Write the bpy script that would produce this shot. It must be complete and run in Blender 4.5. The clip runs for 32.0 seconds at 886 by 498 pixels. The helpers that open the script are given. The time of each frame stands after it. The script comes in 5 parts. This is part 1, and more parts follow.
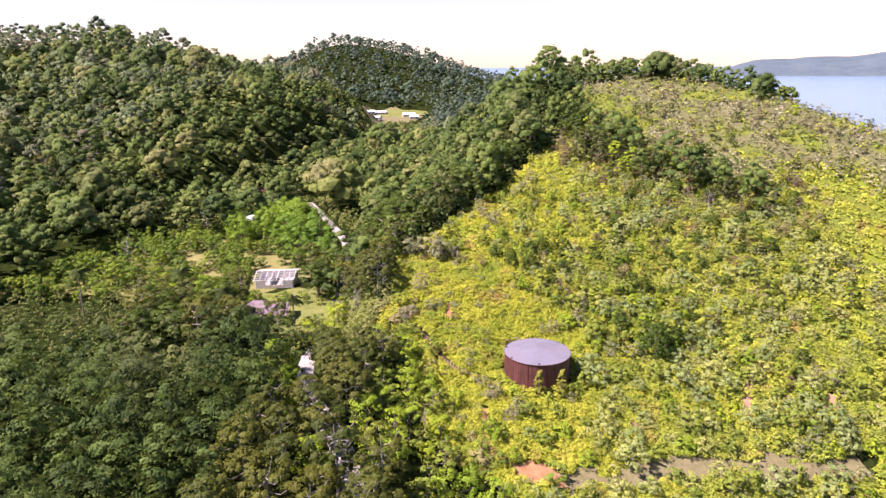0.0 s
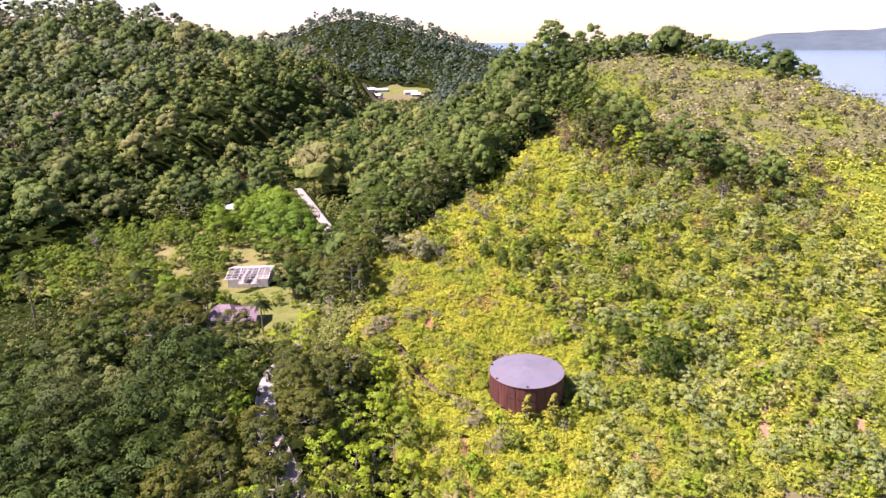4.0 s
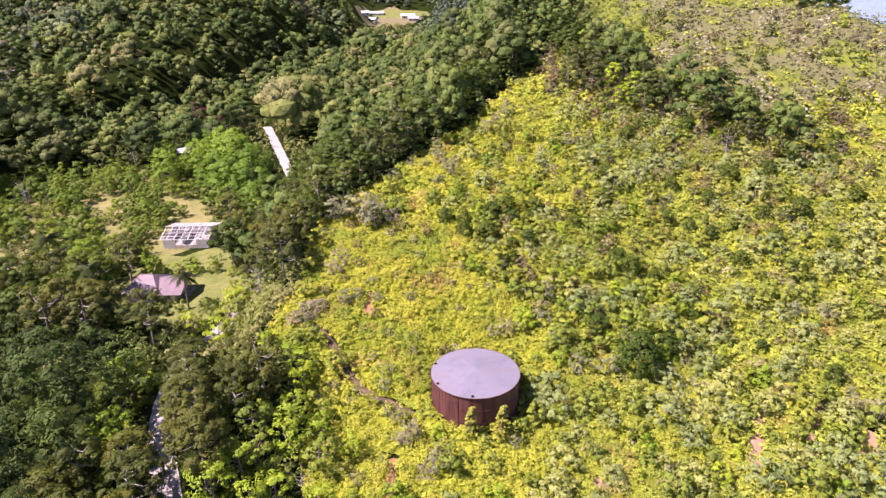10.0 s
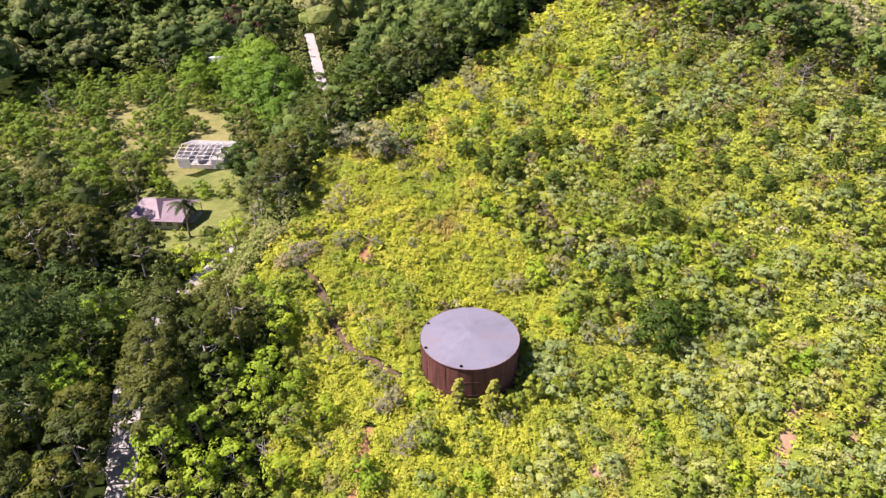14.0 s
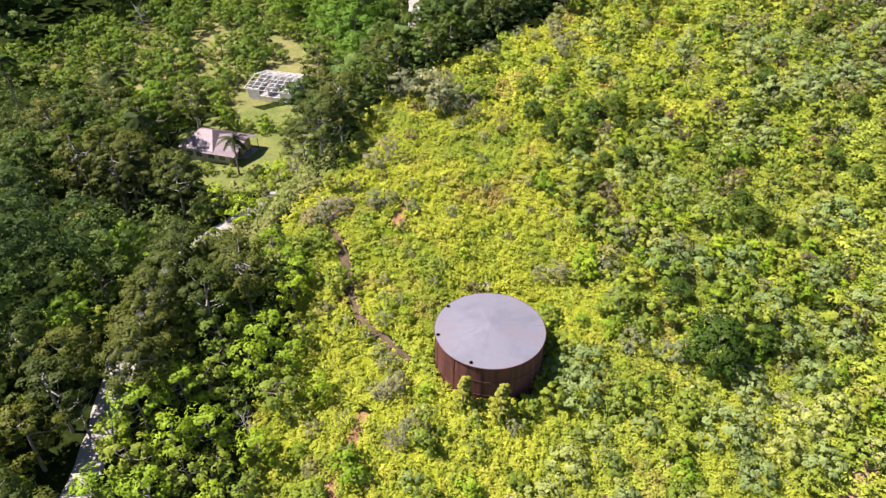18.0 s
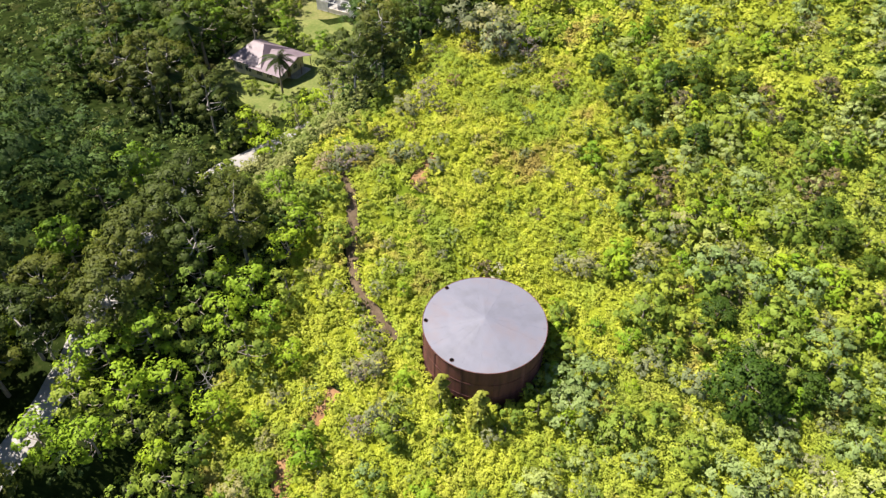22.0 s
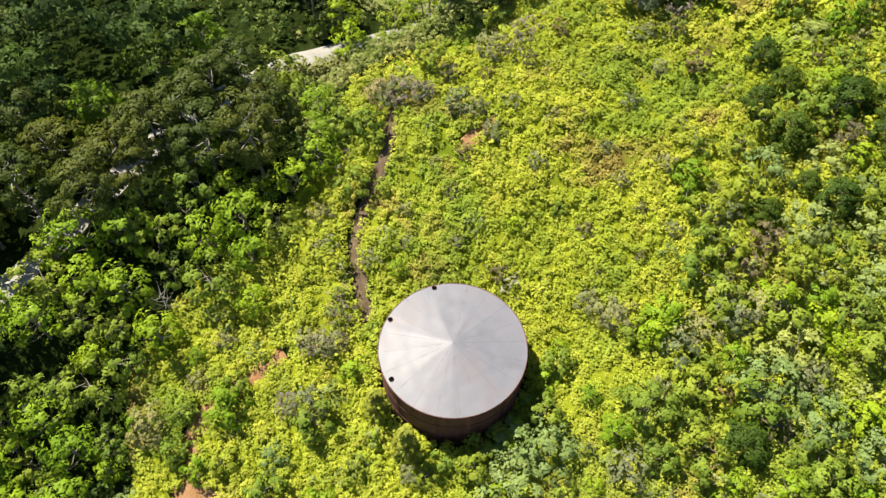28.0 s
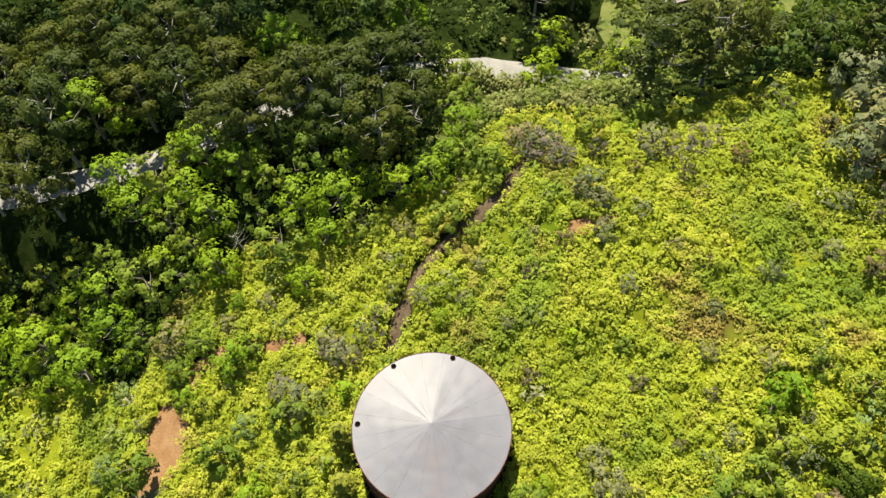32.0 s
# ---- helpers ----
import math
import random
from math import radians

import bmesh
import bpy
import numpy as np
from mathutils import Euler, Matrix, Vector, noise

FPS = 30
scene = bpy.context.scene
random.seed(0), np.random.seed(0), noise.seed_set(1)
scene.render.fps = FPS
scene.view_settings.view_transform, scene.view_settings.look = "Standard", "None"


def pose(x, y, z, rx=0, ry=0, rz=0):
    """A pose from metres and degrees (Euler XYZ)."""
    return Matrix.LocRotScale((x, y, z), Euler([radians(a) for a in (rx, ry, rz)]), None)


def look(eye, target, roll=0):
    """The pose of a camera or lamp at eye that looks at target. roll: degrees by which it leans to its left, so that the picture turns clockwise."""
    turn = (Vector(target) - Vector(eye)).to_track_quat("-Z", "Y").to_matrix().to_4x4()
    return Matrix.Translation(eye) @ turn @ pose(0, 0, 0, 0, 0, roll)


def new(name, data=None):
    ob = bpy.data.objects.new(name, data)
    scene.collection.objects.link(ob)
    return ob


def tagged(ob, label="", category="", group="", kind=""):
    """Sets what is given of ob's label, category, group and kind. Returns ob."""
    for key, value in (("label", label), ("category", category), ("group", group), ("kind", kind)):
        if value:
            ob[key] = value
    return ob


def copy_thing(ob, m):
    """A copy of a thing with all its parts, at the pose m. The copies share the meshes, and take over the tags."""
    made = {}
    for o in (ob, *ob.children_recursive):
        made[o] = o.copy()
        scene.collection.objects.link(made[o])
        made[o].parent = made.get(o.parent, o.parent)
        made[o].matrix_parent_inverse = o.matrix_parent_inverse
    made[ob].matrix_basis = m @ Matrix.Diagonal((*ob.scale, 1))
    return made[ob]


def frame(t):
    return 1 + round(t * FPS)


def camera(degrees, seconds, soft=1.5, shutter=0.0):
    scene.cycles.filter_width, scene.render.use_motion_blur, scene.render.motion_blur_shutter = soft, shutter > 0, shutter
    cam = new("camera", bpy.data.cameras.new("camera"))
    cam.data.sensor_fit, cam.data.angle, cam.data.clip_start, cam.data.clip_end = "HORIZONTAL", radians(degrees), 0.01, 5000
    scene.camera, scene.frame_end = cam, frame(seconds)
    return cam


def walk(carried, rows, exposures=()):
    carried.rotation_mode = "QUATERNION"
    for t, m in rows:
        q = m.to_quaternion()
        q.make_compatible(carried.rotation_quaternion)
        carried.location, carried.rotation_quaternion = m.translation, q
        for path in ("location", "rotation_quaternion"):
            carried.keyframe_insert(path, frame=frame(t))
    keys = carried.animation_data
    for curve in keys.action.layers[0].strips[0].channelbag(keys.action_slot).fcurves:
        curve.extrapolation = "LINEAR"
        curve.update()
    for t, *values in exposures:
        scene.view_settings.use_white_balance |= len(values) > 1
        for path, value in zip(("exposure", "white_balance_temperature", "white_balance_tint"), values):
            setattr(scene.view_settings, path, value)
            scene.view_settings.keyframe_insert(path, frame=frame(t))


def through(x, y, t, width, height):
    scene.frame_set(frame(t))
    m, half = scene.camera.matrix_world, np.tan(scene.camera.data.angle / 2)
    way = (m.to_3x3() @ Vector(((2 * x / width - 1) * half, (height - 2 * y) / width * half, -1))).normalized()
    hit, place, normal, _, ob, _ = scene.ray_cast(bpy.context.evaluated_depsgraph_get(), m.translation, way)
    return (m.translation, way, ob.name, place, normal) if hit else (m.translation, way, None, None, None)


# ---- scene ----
import collections
import functools

cam = camera(66.0, 32.0, soft=1.4)
PATH = [
    (0, (-10.39, -135.12, 59.93), (-11.746, -115.890, 54.591), -0.56),
    (0.5, (-10.12, -132.60, 60.00), (-11.486, -113.407, 54.538), -0.62),
    (1, (-9.76, -130.12, 60.06), (-11.122, -110.965, 54.463), -0.65),
    (1.5, (-9.32, -127.69, 60.11), (-10.742, -108.581, 54.380), -0.67),
    (2, (-8.77, -125.35, 60.16), (-10.293, -106.290, 54.309), -0.66),
    (2.5, (-8.11, -123.12, 60.24), (-9.653, -104.089, 54.287), -0.65),
    (3, (-7.36, -120.91, 60.34), (-8.917, -101.891, 54.355), -0.63),
    (3.5, (-6.57, -118.71, 60.42), (-8.149, -99.697, 54.422), -0.68),
    (4, (-5.80, -116.51, 60.44), (-7.382, -97.489, 54.453), -0.76),
    (4.5, (-5.04, -114.31, 60.42), (-6.636, -95.296, 54.432), -0.82),
    (6.5, (-2.01, -105.30, 60.54), (-3.637, -86.334, 54.401), -0.76),
    (7, (-1.28, -103.17, 60.61), (-2.899, -84.230, 54.389), -0.68),
    (7.5, (-0.51, -101.15, 60.63), (-2.124, -82.279, 54.196), -0.65),
    (8, (0.34, -99.17, 60.65), (-1.265, -80.404, 53.928), -0.66),
    (8.5, (1.27, -97.19, 60.71), (-0.338, -78.535, 53.676), -0.67),
    (9, (2.22, -95.15, 60.78), (0.612, -76.620, 53.431), -0.65),
    (9.5, (3.15, -93.09, 60.83), (1.460, -74.692, 53.169), -0.69),
    (10, (4.08, -91.03, 60.87), (2.279, -72.777, 52.888), -0.65),
    (10.5, (5.02, -88.99, 60.89), (3.117, -70.888, 52.595), -0.68),
    (11, (6.04, -86.95, 60.90), (4.018, -69.011, 52.291), -0.69),
    (11.5, (7.10, -84.96, 60.92), (4.939, -67.190, 51.994), -0.69),
    (12, (8.19, -83.04, 60.93), (5.842, -65.462, 51.688), -0.69),
    (12.5, (9.28, -81.19, 60.90), (6.741, -63.789, 51.388), -0.73),
    (13, (10.35, -79.32, 60.82), (7.518, -62.116, 51.035), -0.70),
    (13.5, (11.32, -77.39, 60.73), (8.125, -60.406, 50.670), -0.71),
    (14, (12.28, -75.44, 60.63), (8.720, -58.691, 50.300), -0.68),
    (14.5, (13.27, -73.50, 60.50), (9.331, -56.891, 50.071), -0.73),
    (16.5, (17.03, -66.40, 59.43), (11.663, -50.642, 48.344), -0.46),
    (17, (17.78, -64.69, 59.29), (12.097, -49.217, 47.965), -0.24),
    (17.5, (18.48, -62.96, 59.16), (12.509, -47.766, 47.603), -0.02),
    (18, (19.13, -61.15, 59.04), (12.887, -46.253, 47.245), 0.26),
    (18.5, (19.77, -59.23, 58.95), (13.262, -44.636, 46.921), 0.46),
    (19, (20.43, -57.19, 58.89), (13.655, -42.926, 46.613), 0.68),
    (19.5, (21.14, -55.07, 58.86), (14.109, -41.165, 46.319), 0.69),
    (20, (21.86, -52.90, 58.81), (14.567, -39.374, 46.015), 0.76),
    (20.5, (22.54, -50.74, 58.77), (14.998, -37.586, 45.727), 0.76),
    (21, (23.13, -48.58, 58.77), (15.371, -35.816, 45.472), 0.82),
    (21.5, (23.60, -46.42, 58.83), (15.651, -34.030, 45.288), 0.87),
    (22, (23.94, -44.18, 58.94), (15.837, -32.181, 45.147), 1.15),
    (22.5, (24.15, -41.86, 59.07), (15.925, -30.272, 45.002), 1.24),
    (23, (24.29, -39.48, 59.21), (15.948, -28.326, 44.860), 1.10),
    (23.5, (24.46, -37.06, 59.41), (16.010, -26.331, 44.797), 1.17),
    (24, (24.61, -34.60, 59.58), (16.037, -24.328, 44.713), 1.23),
    (24.5, (24.70, -32.09, 59.66), (15.993, -22.324, 44.537), 1.10),
    (26.5, (25.19, -22.55, 58.11), (15.788, -14.776, 42.262), -0.00),
    (27, (25.11, -20.37, 57.99), (15.546, -13.166, 41.971), -0.10),
    (27.5, (24.97, -18.20, 57.95), (15.281, -11.565, 41.759), -0.12),
    (28, (24.73, -16.00, 57.94), (14.889, -10.058, 41.577), -0.06),
    (28.5, (24.37, -13.76, 58.01), (14.316, -8.682, 41.481), -0.19),
    (29, (23.92, -11.53, 58.16), (13.773, -7.150, 41.485), -0.19),
    (29.5, (23.39, -9.34, 58.37), (13.301, -5.311, 41.581), -0.25),
    (30, (22.74, -7.21, 58.58), (12.714, -3.467, 41.689), -0.13),
    (30.5, (21.98, -5.11, 58.72), (11.821, -1.839, 41.809), -0.13),
    (31, (21.15, -3.00, 58.82), (10.718, -0.557, 41.931), -0.11),
    (31.5, (20.32, -0.86, 58.92), (9.627, 0.429, 42.064), -0.27),
    (32, (19.49, 1.33, 59.01), (8.643, 1.153, 42.208), -0.08),
]
walk(cam, [(t, look(eye, target, roll)) for t, eye, target, roll in PATH],
     exposures=[(0, 1.5, 6500, 48), (9, 1.5, 6450, 54), (14, 1.35, 6450, 38), (20, 1.32, 6450, 21), (26, 1.27, 6800, 11), (32, 1.02, 7100, 6)])

# ---- world and light ----
world = bpy.data.worlds.new("sky")
scene.world = world
world.use_nodes = True
wn = world.node_tree
sky = wn.nodes.new("ShaderNodeTexSky")
sky.sky_type, sky.sun_disc = "NISHITA", False
SUN_EL, SUN_AZ = radians(56), math.atan2(-0.955, -0.295)     # the sun stands to the west
sky.sun_elevation, sky.sun_rotation = SUN_EL, SUN_AZ
sky.air_density, sky.dust_density, sky.ozone_density = 1.0, 0.15, 1.0
wn.links.new(sky.outputs[0], wn.nodes["Background"].inputs[0])
wn.nodes["Background"].inputs[1].default_value = 0.06
sun = new("sun", bpy.data.lights.new("sun", "SUN"))
sun.data.energy, sun.data.angle, sun.data.color = 5.0, radians(0.6), (1.0, 0.93, 0.80)
to_sun = Vector((math.sin(SUN_AZ) * math.cos(SUN_EL), math.cos(SUN_AZ) * math.cos(SUN_EL), math.sin(SUN_EL)))
sun.matrix_world = look(to_sun * 300, (0, 0, 0))

# ---- materials ----
def material(name):
    m = bpy.data.materials.new(name)
    m.use_nodes = True
    return m, m.node_tree, m.node_tree.nodes["Principled BSDF"]


def noise_node(nt, scale, detail=4.0, rough=0.6, space="pos"):
    n = nt.nodes.new("ShaderNodeTexNoise")
    n.inputs["Scale"].default_value, n.inputs["Detail"].default_value, n.inputs["Roughness"].default_value = scale, detail, rough
    src = nt.nodes.new("ShaderNodeNewGeometry" if space == "pos" else "ShaderNodeTexCoord")
    nt.links.new(src.outputs["Position" if space == "pos" else "Object"], n.inputs["Vector"])
    return n


def ramp(nt, fac, stops):
    r = nt.nodes.new("ShaderNodeValToRGB")
    while len(r.color_ramp.elements) < len(stops):
        r.color_ramp.elements.new(0.5)
    for e, (at, col) in zip(r.color_ramp.elements, stops):
        e.position, e.color = at, (*col, 1)
    nt.links.new(fac, r.inputs[0])
    return r.outputs[0]


def mixed(nt, fac, a, b, kind="MIX"):
    m = nt.nodes.new("ShaderNodeMix")
    m.data_type, m.blend_type = "RGBA", kind
    for sock, v in ((m.inputs[0], fac), (m.inputs[6], a), (m.inputs[7], b)):
        if isinstance(v, bpy.types.NodeSocket):
            nt.links.new(v, sock)
        else:
            sock.default_value = v if isinstance(v, (int, float)) else (*v, 1)
    return m.outputs[2]


def bump(nt, bsdf, height, strength, distance=0.02, normal=None):
    b = nt.nodes.new("ShaderNodeBump")
    b.inputs["Strength"].default_value, b.inputs["Distance"].default_value = strength, distance
    nt.links.new(height, b.inputs["Height"])
    if normal:
        nt.links.new(normal, b.inputs["Normal"])
    nt.links.new(b.outputs[0], bsdf.inputs["Normal"])


def leaf_material(name, stops, patch=None, patch_scale=0.05, patch_at=(0.48, 0.62), through=0.35, whole=False, dry=None, grain=False, east=None, tone=False, relief=0.0):
    """Foliage: each leaf takes its own tone; large patches of another tone lie over it; some light comes through."""
    m, nt, b = material(name)
    geo = nt.nodes.new("ShaderNodeNewGeometry")
    pick = noise_node(nt, 7.0, 5.0, 0.75).outputs[0] if grain else mixed(nt, 0.35, noise_node(nt, 0.9, 3.0, 0.6).outputs[0], geo.outputs["Random Per Island"])
    lean = None
    if not grain:                                   # leaves take the light as the tuft they belong to
        own = nt.nodes.new("ShaderNodeAttribute")
        own.attribute_name = "lean"
        turn = nt.nodes.new("ShaderNodeVectorTransform")
        turn.vector_type, turn.convert_from, turn.convert_to = "NORMAL", "OBJECT", "WORLD"
        nt.links.new(own.outputs["Vector"], turn.inputs[0])
        lean = turn.outputs[0]
        nt.links.new(lean, b.inputs["Normal"])
    if tone:                                        # each plant has a tone of its own
        own = nt.nodes.new("ShaderNodeAttribute")
        own.attribute_name = "tone"
        pick = mixed(nt, 0.18, own.outputs["Fac"], pick)
    col = ramp(nt, pick, stops)
    if patch:
        n = noise_node(nt, patch_scale, 3.0)
        col = mixed(nt, ramp(nt, n.outputs[0], [(patch_at[0], (0, 0, 0)), (patch_at[1], (1, 1, 1))]), col, patch)
    if east:                                        # greener growth on the eastern slope
        pos = nt.nodes.new("ShaderNodeSeparateXYZ")
        nt.links.new(geo.outputs["Position"], pos.inputs[0])
        span = nt.nodes.new("ShaderNodeMapRange")
        span.inputs[1].default_value, span.inputs[2].default_value = 2.0, 26.0
        nt.links.new(pos.outputs[0], span.inputs[0])
        ne = noise_node(nt, 0.13, 4.0, 0.65)
        share = mixed(nt, 1.0, span.outputs[0], ramp(nt, ne.outputs[0], [(0.36, (0, 0, 0)), (0.56, (0.85, 0.85, 0.85))]), "MULTIPLY")
        col = mixed(nt, share, col, east)
    if dry:
        nd = noise_node(nt, 0.11, 4.0, 0.7)
        col = mixed(nt, ramp(nt, nd.outputs[0], [(0.56, (0, 0, 0)), (0.68, (0.8, 0.8, 0.8))]), col, dry)
    n2 = noise_node(nt, 0.35, 2.0)
    col = mixed(nt, 1.0, col, ramp(nt, n2.outputs[0], [(0.3, (0.84, 0.86, 0.84)), (0.7, (1.14, 1.12, 1.04))]), "MULTIPLY")
    if relief:                                      # foliage masses: tufts of leaves as relief, hollow shade multiplied into the colour
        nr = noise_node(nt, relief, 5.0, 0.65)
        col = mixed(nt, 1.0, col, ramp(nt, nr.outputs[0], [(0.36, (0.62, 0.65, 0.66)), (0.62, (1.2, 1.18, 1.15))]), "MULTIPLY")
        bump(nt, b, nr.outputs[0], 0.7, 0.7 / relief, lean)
    if whole:
        info = nt.nodes.new("ShaderNodeObjectInfo")
        col = mixed(nt, 1.0, col, ramp(nt, info.outputs["Random"], [(0, (0.7, 0.8, 0.75)), (0.5, (1, 1, 1)), (1, (1.3, 1.15, 0.85))]), "MULTIPLY")
    nt.links.new(col, b.inputs["Base Color"])
    b.inputs["Roughness"].default_value, b.inputs["Specular IOR Level"].default_value = 0.6, 0.0 if grain else 0.15
    tr = nt.nodes.new("ShaderNodeBsdfTranslucent")
    nt.links.new(col, tr.inputs[0])
    if lean:
        nt.links.new(lean, tr.inputs["Normal"])
    mix = nt.nodes.new("ShaderNodeMixShader")
    mix.inputs[0].default_value = through
    nt.links.new(b.outputs[0], mix.inputs[1])
    nt.links.new(tr.outputs[0], mix.inputs[2])
    nt.links.new(mix.outputs[0], nt.nodes["Material Output"].inputs[0])
    return m


def plain_material(name, lo, hi, rough=0.8, scale=1.0, metal=0.0, bumps=0.3, space="pos", distance=0.02):
    m, nt, b = material(name)
    b.inputs["Specular IOR Level"].default_value = 0.1 if rough > 0.88 else 0.4
    n, n2 = noise_node(nt, scale, 6.0, 0.65, space), noise_node(nt, scale * 7, 4.0, 0.6, space)
    mid = mixed(nt, 0.4, n.outputs[0], n2.outputs[0])
    nt.links.new(ramp(nt, mid, [(0.32, lo), (0.68, hi)]), b.inputs["Base Color"])
    b.inputs["Roughness"].default_value, b.inputs["Metallic"].default_value = rough, metal
    bump(nt, b, n2.outputs[0], bumps, distance)
    return m


FERN = leaf_material("fern_leaf", [(0.05, (0.21, 0.285, 0.030)), (0.35, (0.345, 0.41, 0.040)), (0.65, (0.425, 0.455, 0.055)), (0.88, (0.475, 0.45, 0.085)), (0.98, (0.40, 0.28, 0.09))],
                     (0.25, 0.34, 0.04), 0.08, (0.5, 0.62), 0.35, dry=(0.36, 0.27, 0.09), east=(0.31, 0.385, 0.055), tone=True)
# lower fronds in darker greens: shade between the tufts put into their colour
SHADED_FERN_MAT = leaf_material("shaded_fern_mat_leaf", [(0.3, (0.09, 0.12, 0.010)), (0.5, (0.19, 0.225, 0.018)), (0.7, (0.31, 0.33, 0.026))],
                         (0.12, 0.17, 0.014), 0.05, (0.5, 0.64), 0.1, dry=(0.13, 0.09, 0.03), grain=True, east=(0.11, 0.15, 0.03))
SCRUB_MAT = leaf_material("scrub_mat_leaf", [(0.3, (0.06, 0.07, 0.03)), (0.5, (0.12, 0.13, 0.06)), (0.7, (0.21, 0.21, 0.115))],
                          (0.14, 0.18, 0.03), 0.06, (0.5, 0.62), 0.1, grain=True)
SHRUB = leaf_material("shrub_leaf", [(0, (0.13, 0.20, 0.025)), (0.5, (0.21, 0.29, 0.04)), (1, (0.31, 0.38, 0.08))], whole=True)
GREY = leaf_material("grey_leaf", [(0, (0.16, 0.18, 0.08)), (0.5, (0.24, 0.26, 0.135)), (1, (0.34, 0.345, 0.22))], whole=True)
SAGE = leaf_material("sage_leaf", [(0, (0.18, 0.25, 0.075)), (0.5, (0.27, 0.35, 0.12)), (1, (0.37, 0.43, 0.20))], whole=True)
ORCHARD = leaf_material("orchard_leaf", [(0, (0.075, 0.14, 0.014)), (0.5, (0.13, 0.22, 0.022)), (1, (0.23, 0.32, 0.04))], whole=True)
TWIG = leaf_material("twig_leaf", [(0, (0.16, 0.135, 0.115)), (0.5, (0.25, 0.215, 0.19)), (1, (0.36, 0.32, 0.29))], whole=True)
EMERALD = leaf_material("emerald_leaf", [(0, (0.065, 0.15, 0.014)), (0.5, (0.12, 0.245, 0.024)), (1, (0.21, 0.345, 0.045))], whole=True)
BROWN = leaf_material("brown_leaf", [(0, (0.10, 0.085, 0.045)), (0.5, (0.175, 0.15, 0.085)), (1, (0.26, 0.225, 0.14))], whole=True)
BRIGHT = leaf_material("bright_leaf", [(0, (0.125, 0.22, 0.014)), (0.5, (0.22, 0.345, 0.022)), (1, (0.33, 0.45, 0.045))], whole=True)
DARK = leaf_material("dark_leaf", [(0, (0.026, 0.056, 0.006)), (0.5, (0.052, 0.095, 0.010)), (1, (0.097, 0.144, 0.019))], through=0.2, whole=True)
OLIVE = leaf_material("olive_leaf", [(0, (0.040, 0.059, 0.009)), (0.5, (0.070, 0.093, 0.016)), (1, (0.110, 0.126, 0.026))], through=0.2, whole=True)
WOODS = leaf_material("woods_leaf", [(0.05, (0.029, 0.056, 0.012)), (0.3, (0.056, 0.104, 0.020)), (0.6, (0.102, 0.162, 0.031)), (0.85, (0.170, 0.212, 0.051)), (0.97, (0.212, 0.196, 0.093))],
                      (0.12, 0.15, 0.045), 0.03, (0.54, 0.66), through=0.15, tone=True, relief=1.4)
# hillside and far woods: aerial haze put into the leaf colour as cooler tones
HAZED_HILL_WOODS = leaf_material("hazed_hill_woods_leaf", [(0.05, (0.059, 0.097, 0.042)), (0.35, (0.100, 0.153, 0.065)), (0.65, (0.159, 0.218, 0.092)), (0.85, (0.224, 0.266, 0.118)), (0.97, (0.248, 0.201, 0.130))],
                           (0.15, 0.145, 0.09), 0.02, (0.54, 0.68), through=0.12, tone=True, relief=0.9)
HAZED_FAR_WOODS = leaf_material("hazed_far_woods_leaf", [(0.05, (0.036, 0.066, 0.048)), (0.4, (0.062, 0.105, 0.066)), (0.75, (0.10, 0.15, 0.088)), (0.97, (0.16, 0.19, 0.11))], through=0.1, tone=True, relief=0.6)
SCRUB = leaf_material("scrub_leaf", [(0, (0.15, 0.21, 0.04)), (0.5, (0.24, 0.30, 0.07)), (1, (0.35, 0.39, 0.14))], (0.28, 0.30, 0.11), 0.09, (0.52, 0.6), tone=True)
GREYSCRUB = leaf_material("grey_scrub_leaf", [(0, (0.10, 0.13, 0.05)), (0.35, (0.23, 0.25, 0.12)), (0.7, (0.36, 0.355, 0.23)), (1, (0.47, 0.45, 0.34))], (0.18, 0.24, 0.07), 0.06, (0.47, 0.58), tone=True)
NEEDLE = leaf_material("conifer_leaf", [(0, (0.19, 0.22, 0.03)), (0.5, (0.28, 0.31, 0.045)), (1, (0.38, 0.37, 0.09))])
REDLEAF = leaf_material("red_leaf", [(0, (0.06, 0.02, 0.02)), (0.5, (0.14, 0.05, 0.055)), (1, (0.22, 0.10, 0.09))])
PALM = leaf_material("palm_leaf", [(0, (0.03, 0.055, 0.012)), (0.6, (0.06, 0.095, 0.022)), (1, (0.13, 0.13, 0.045))], whole=True)
BARK = plain_material("bark", (0.12, 0.10, 0.08), (0.30, 0.27, 0.23), 0.9, 3.0)
PALE_BARK = plain_material("pale_bark", (0.17, 0.16, 0.145), (0.34, 0.325, 0.30), 0.9, 3.0)


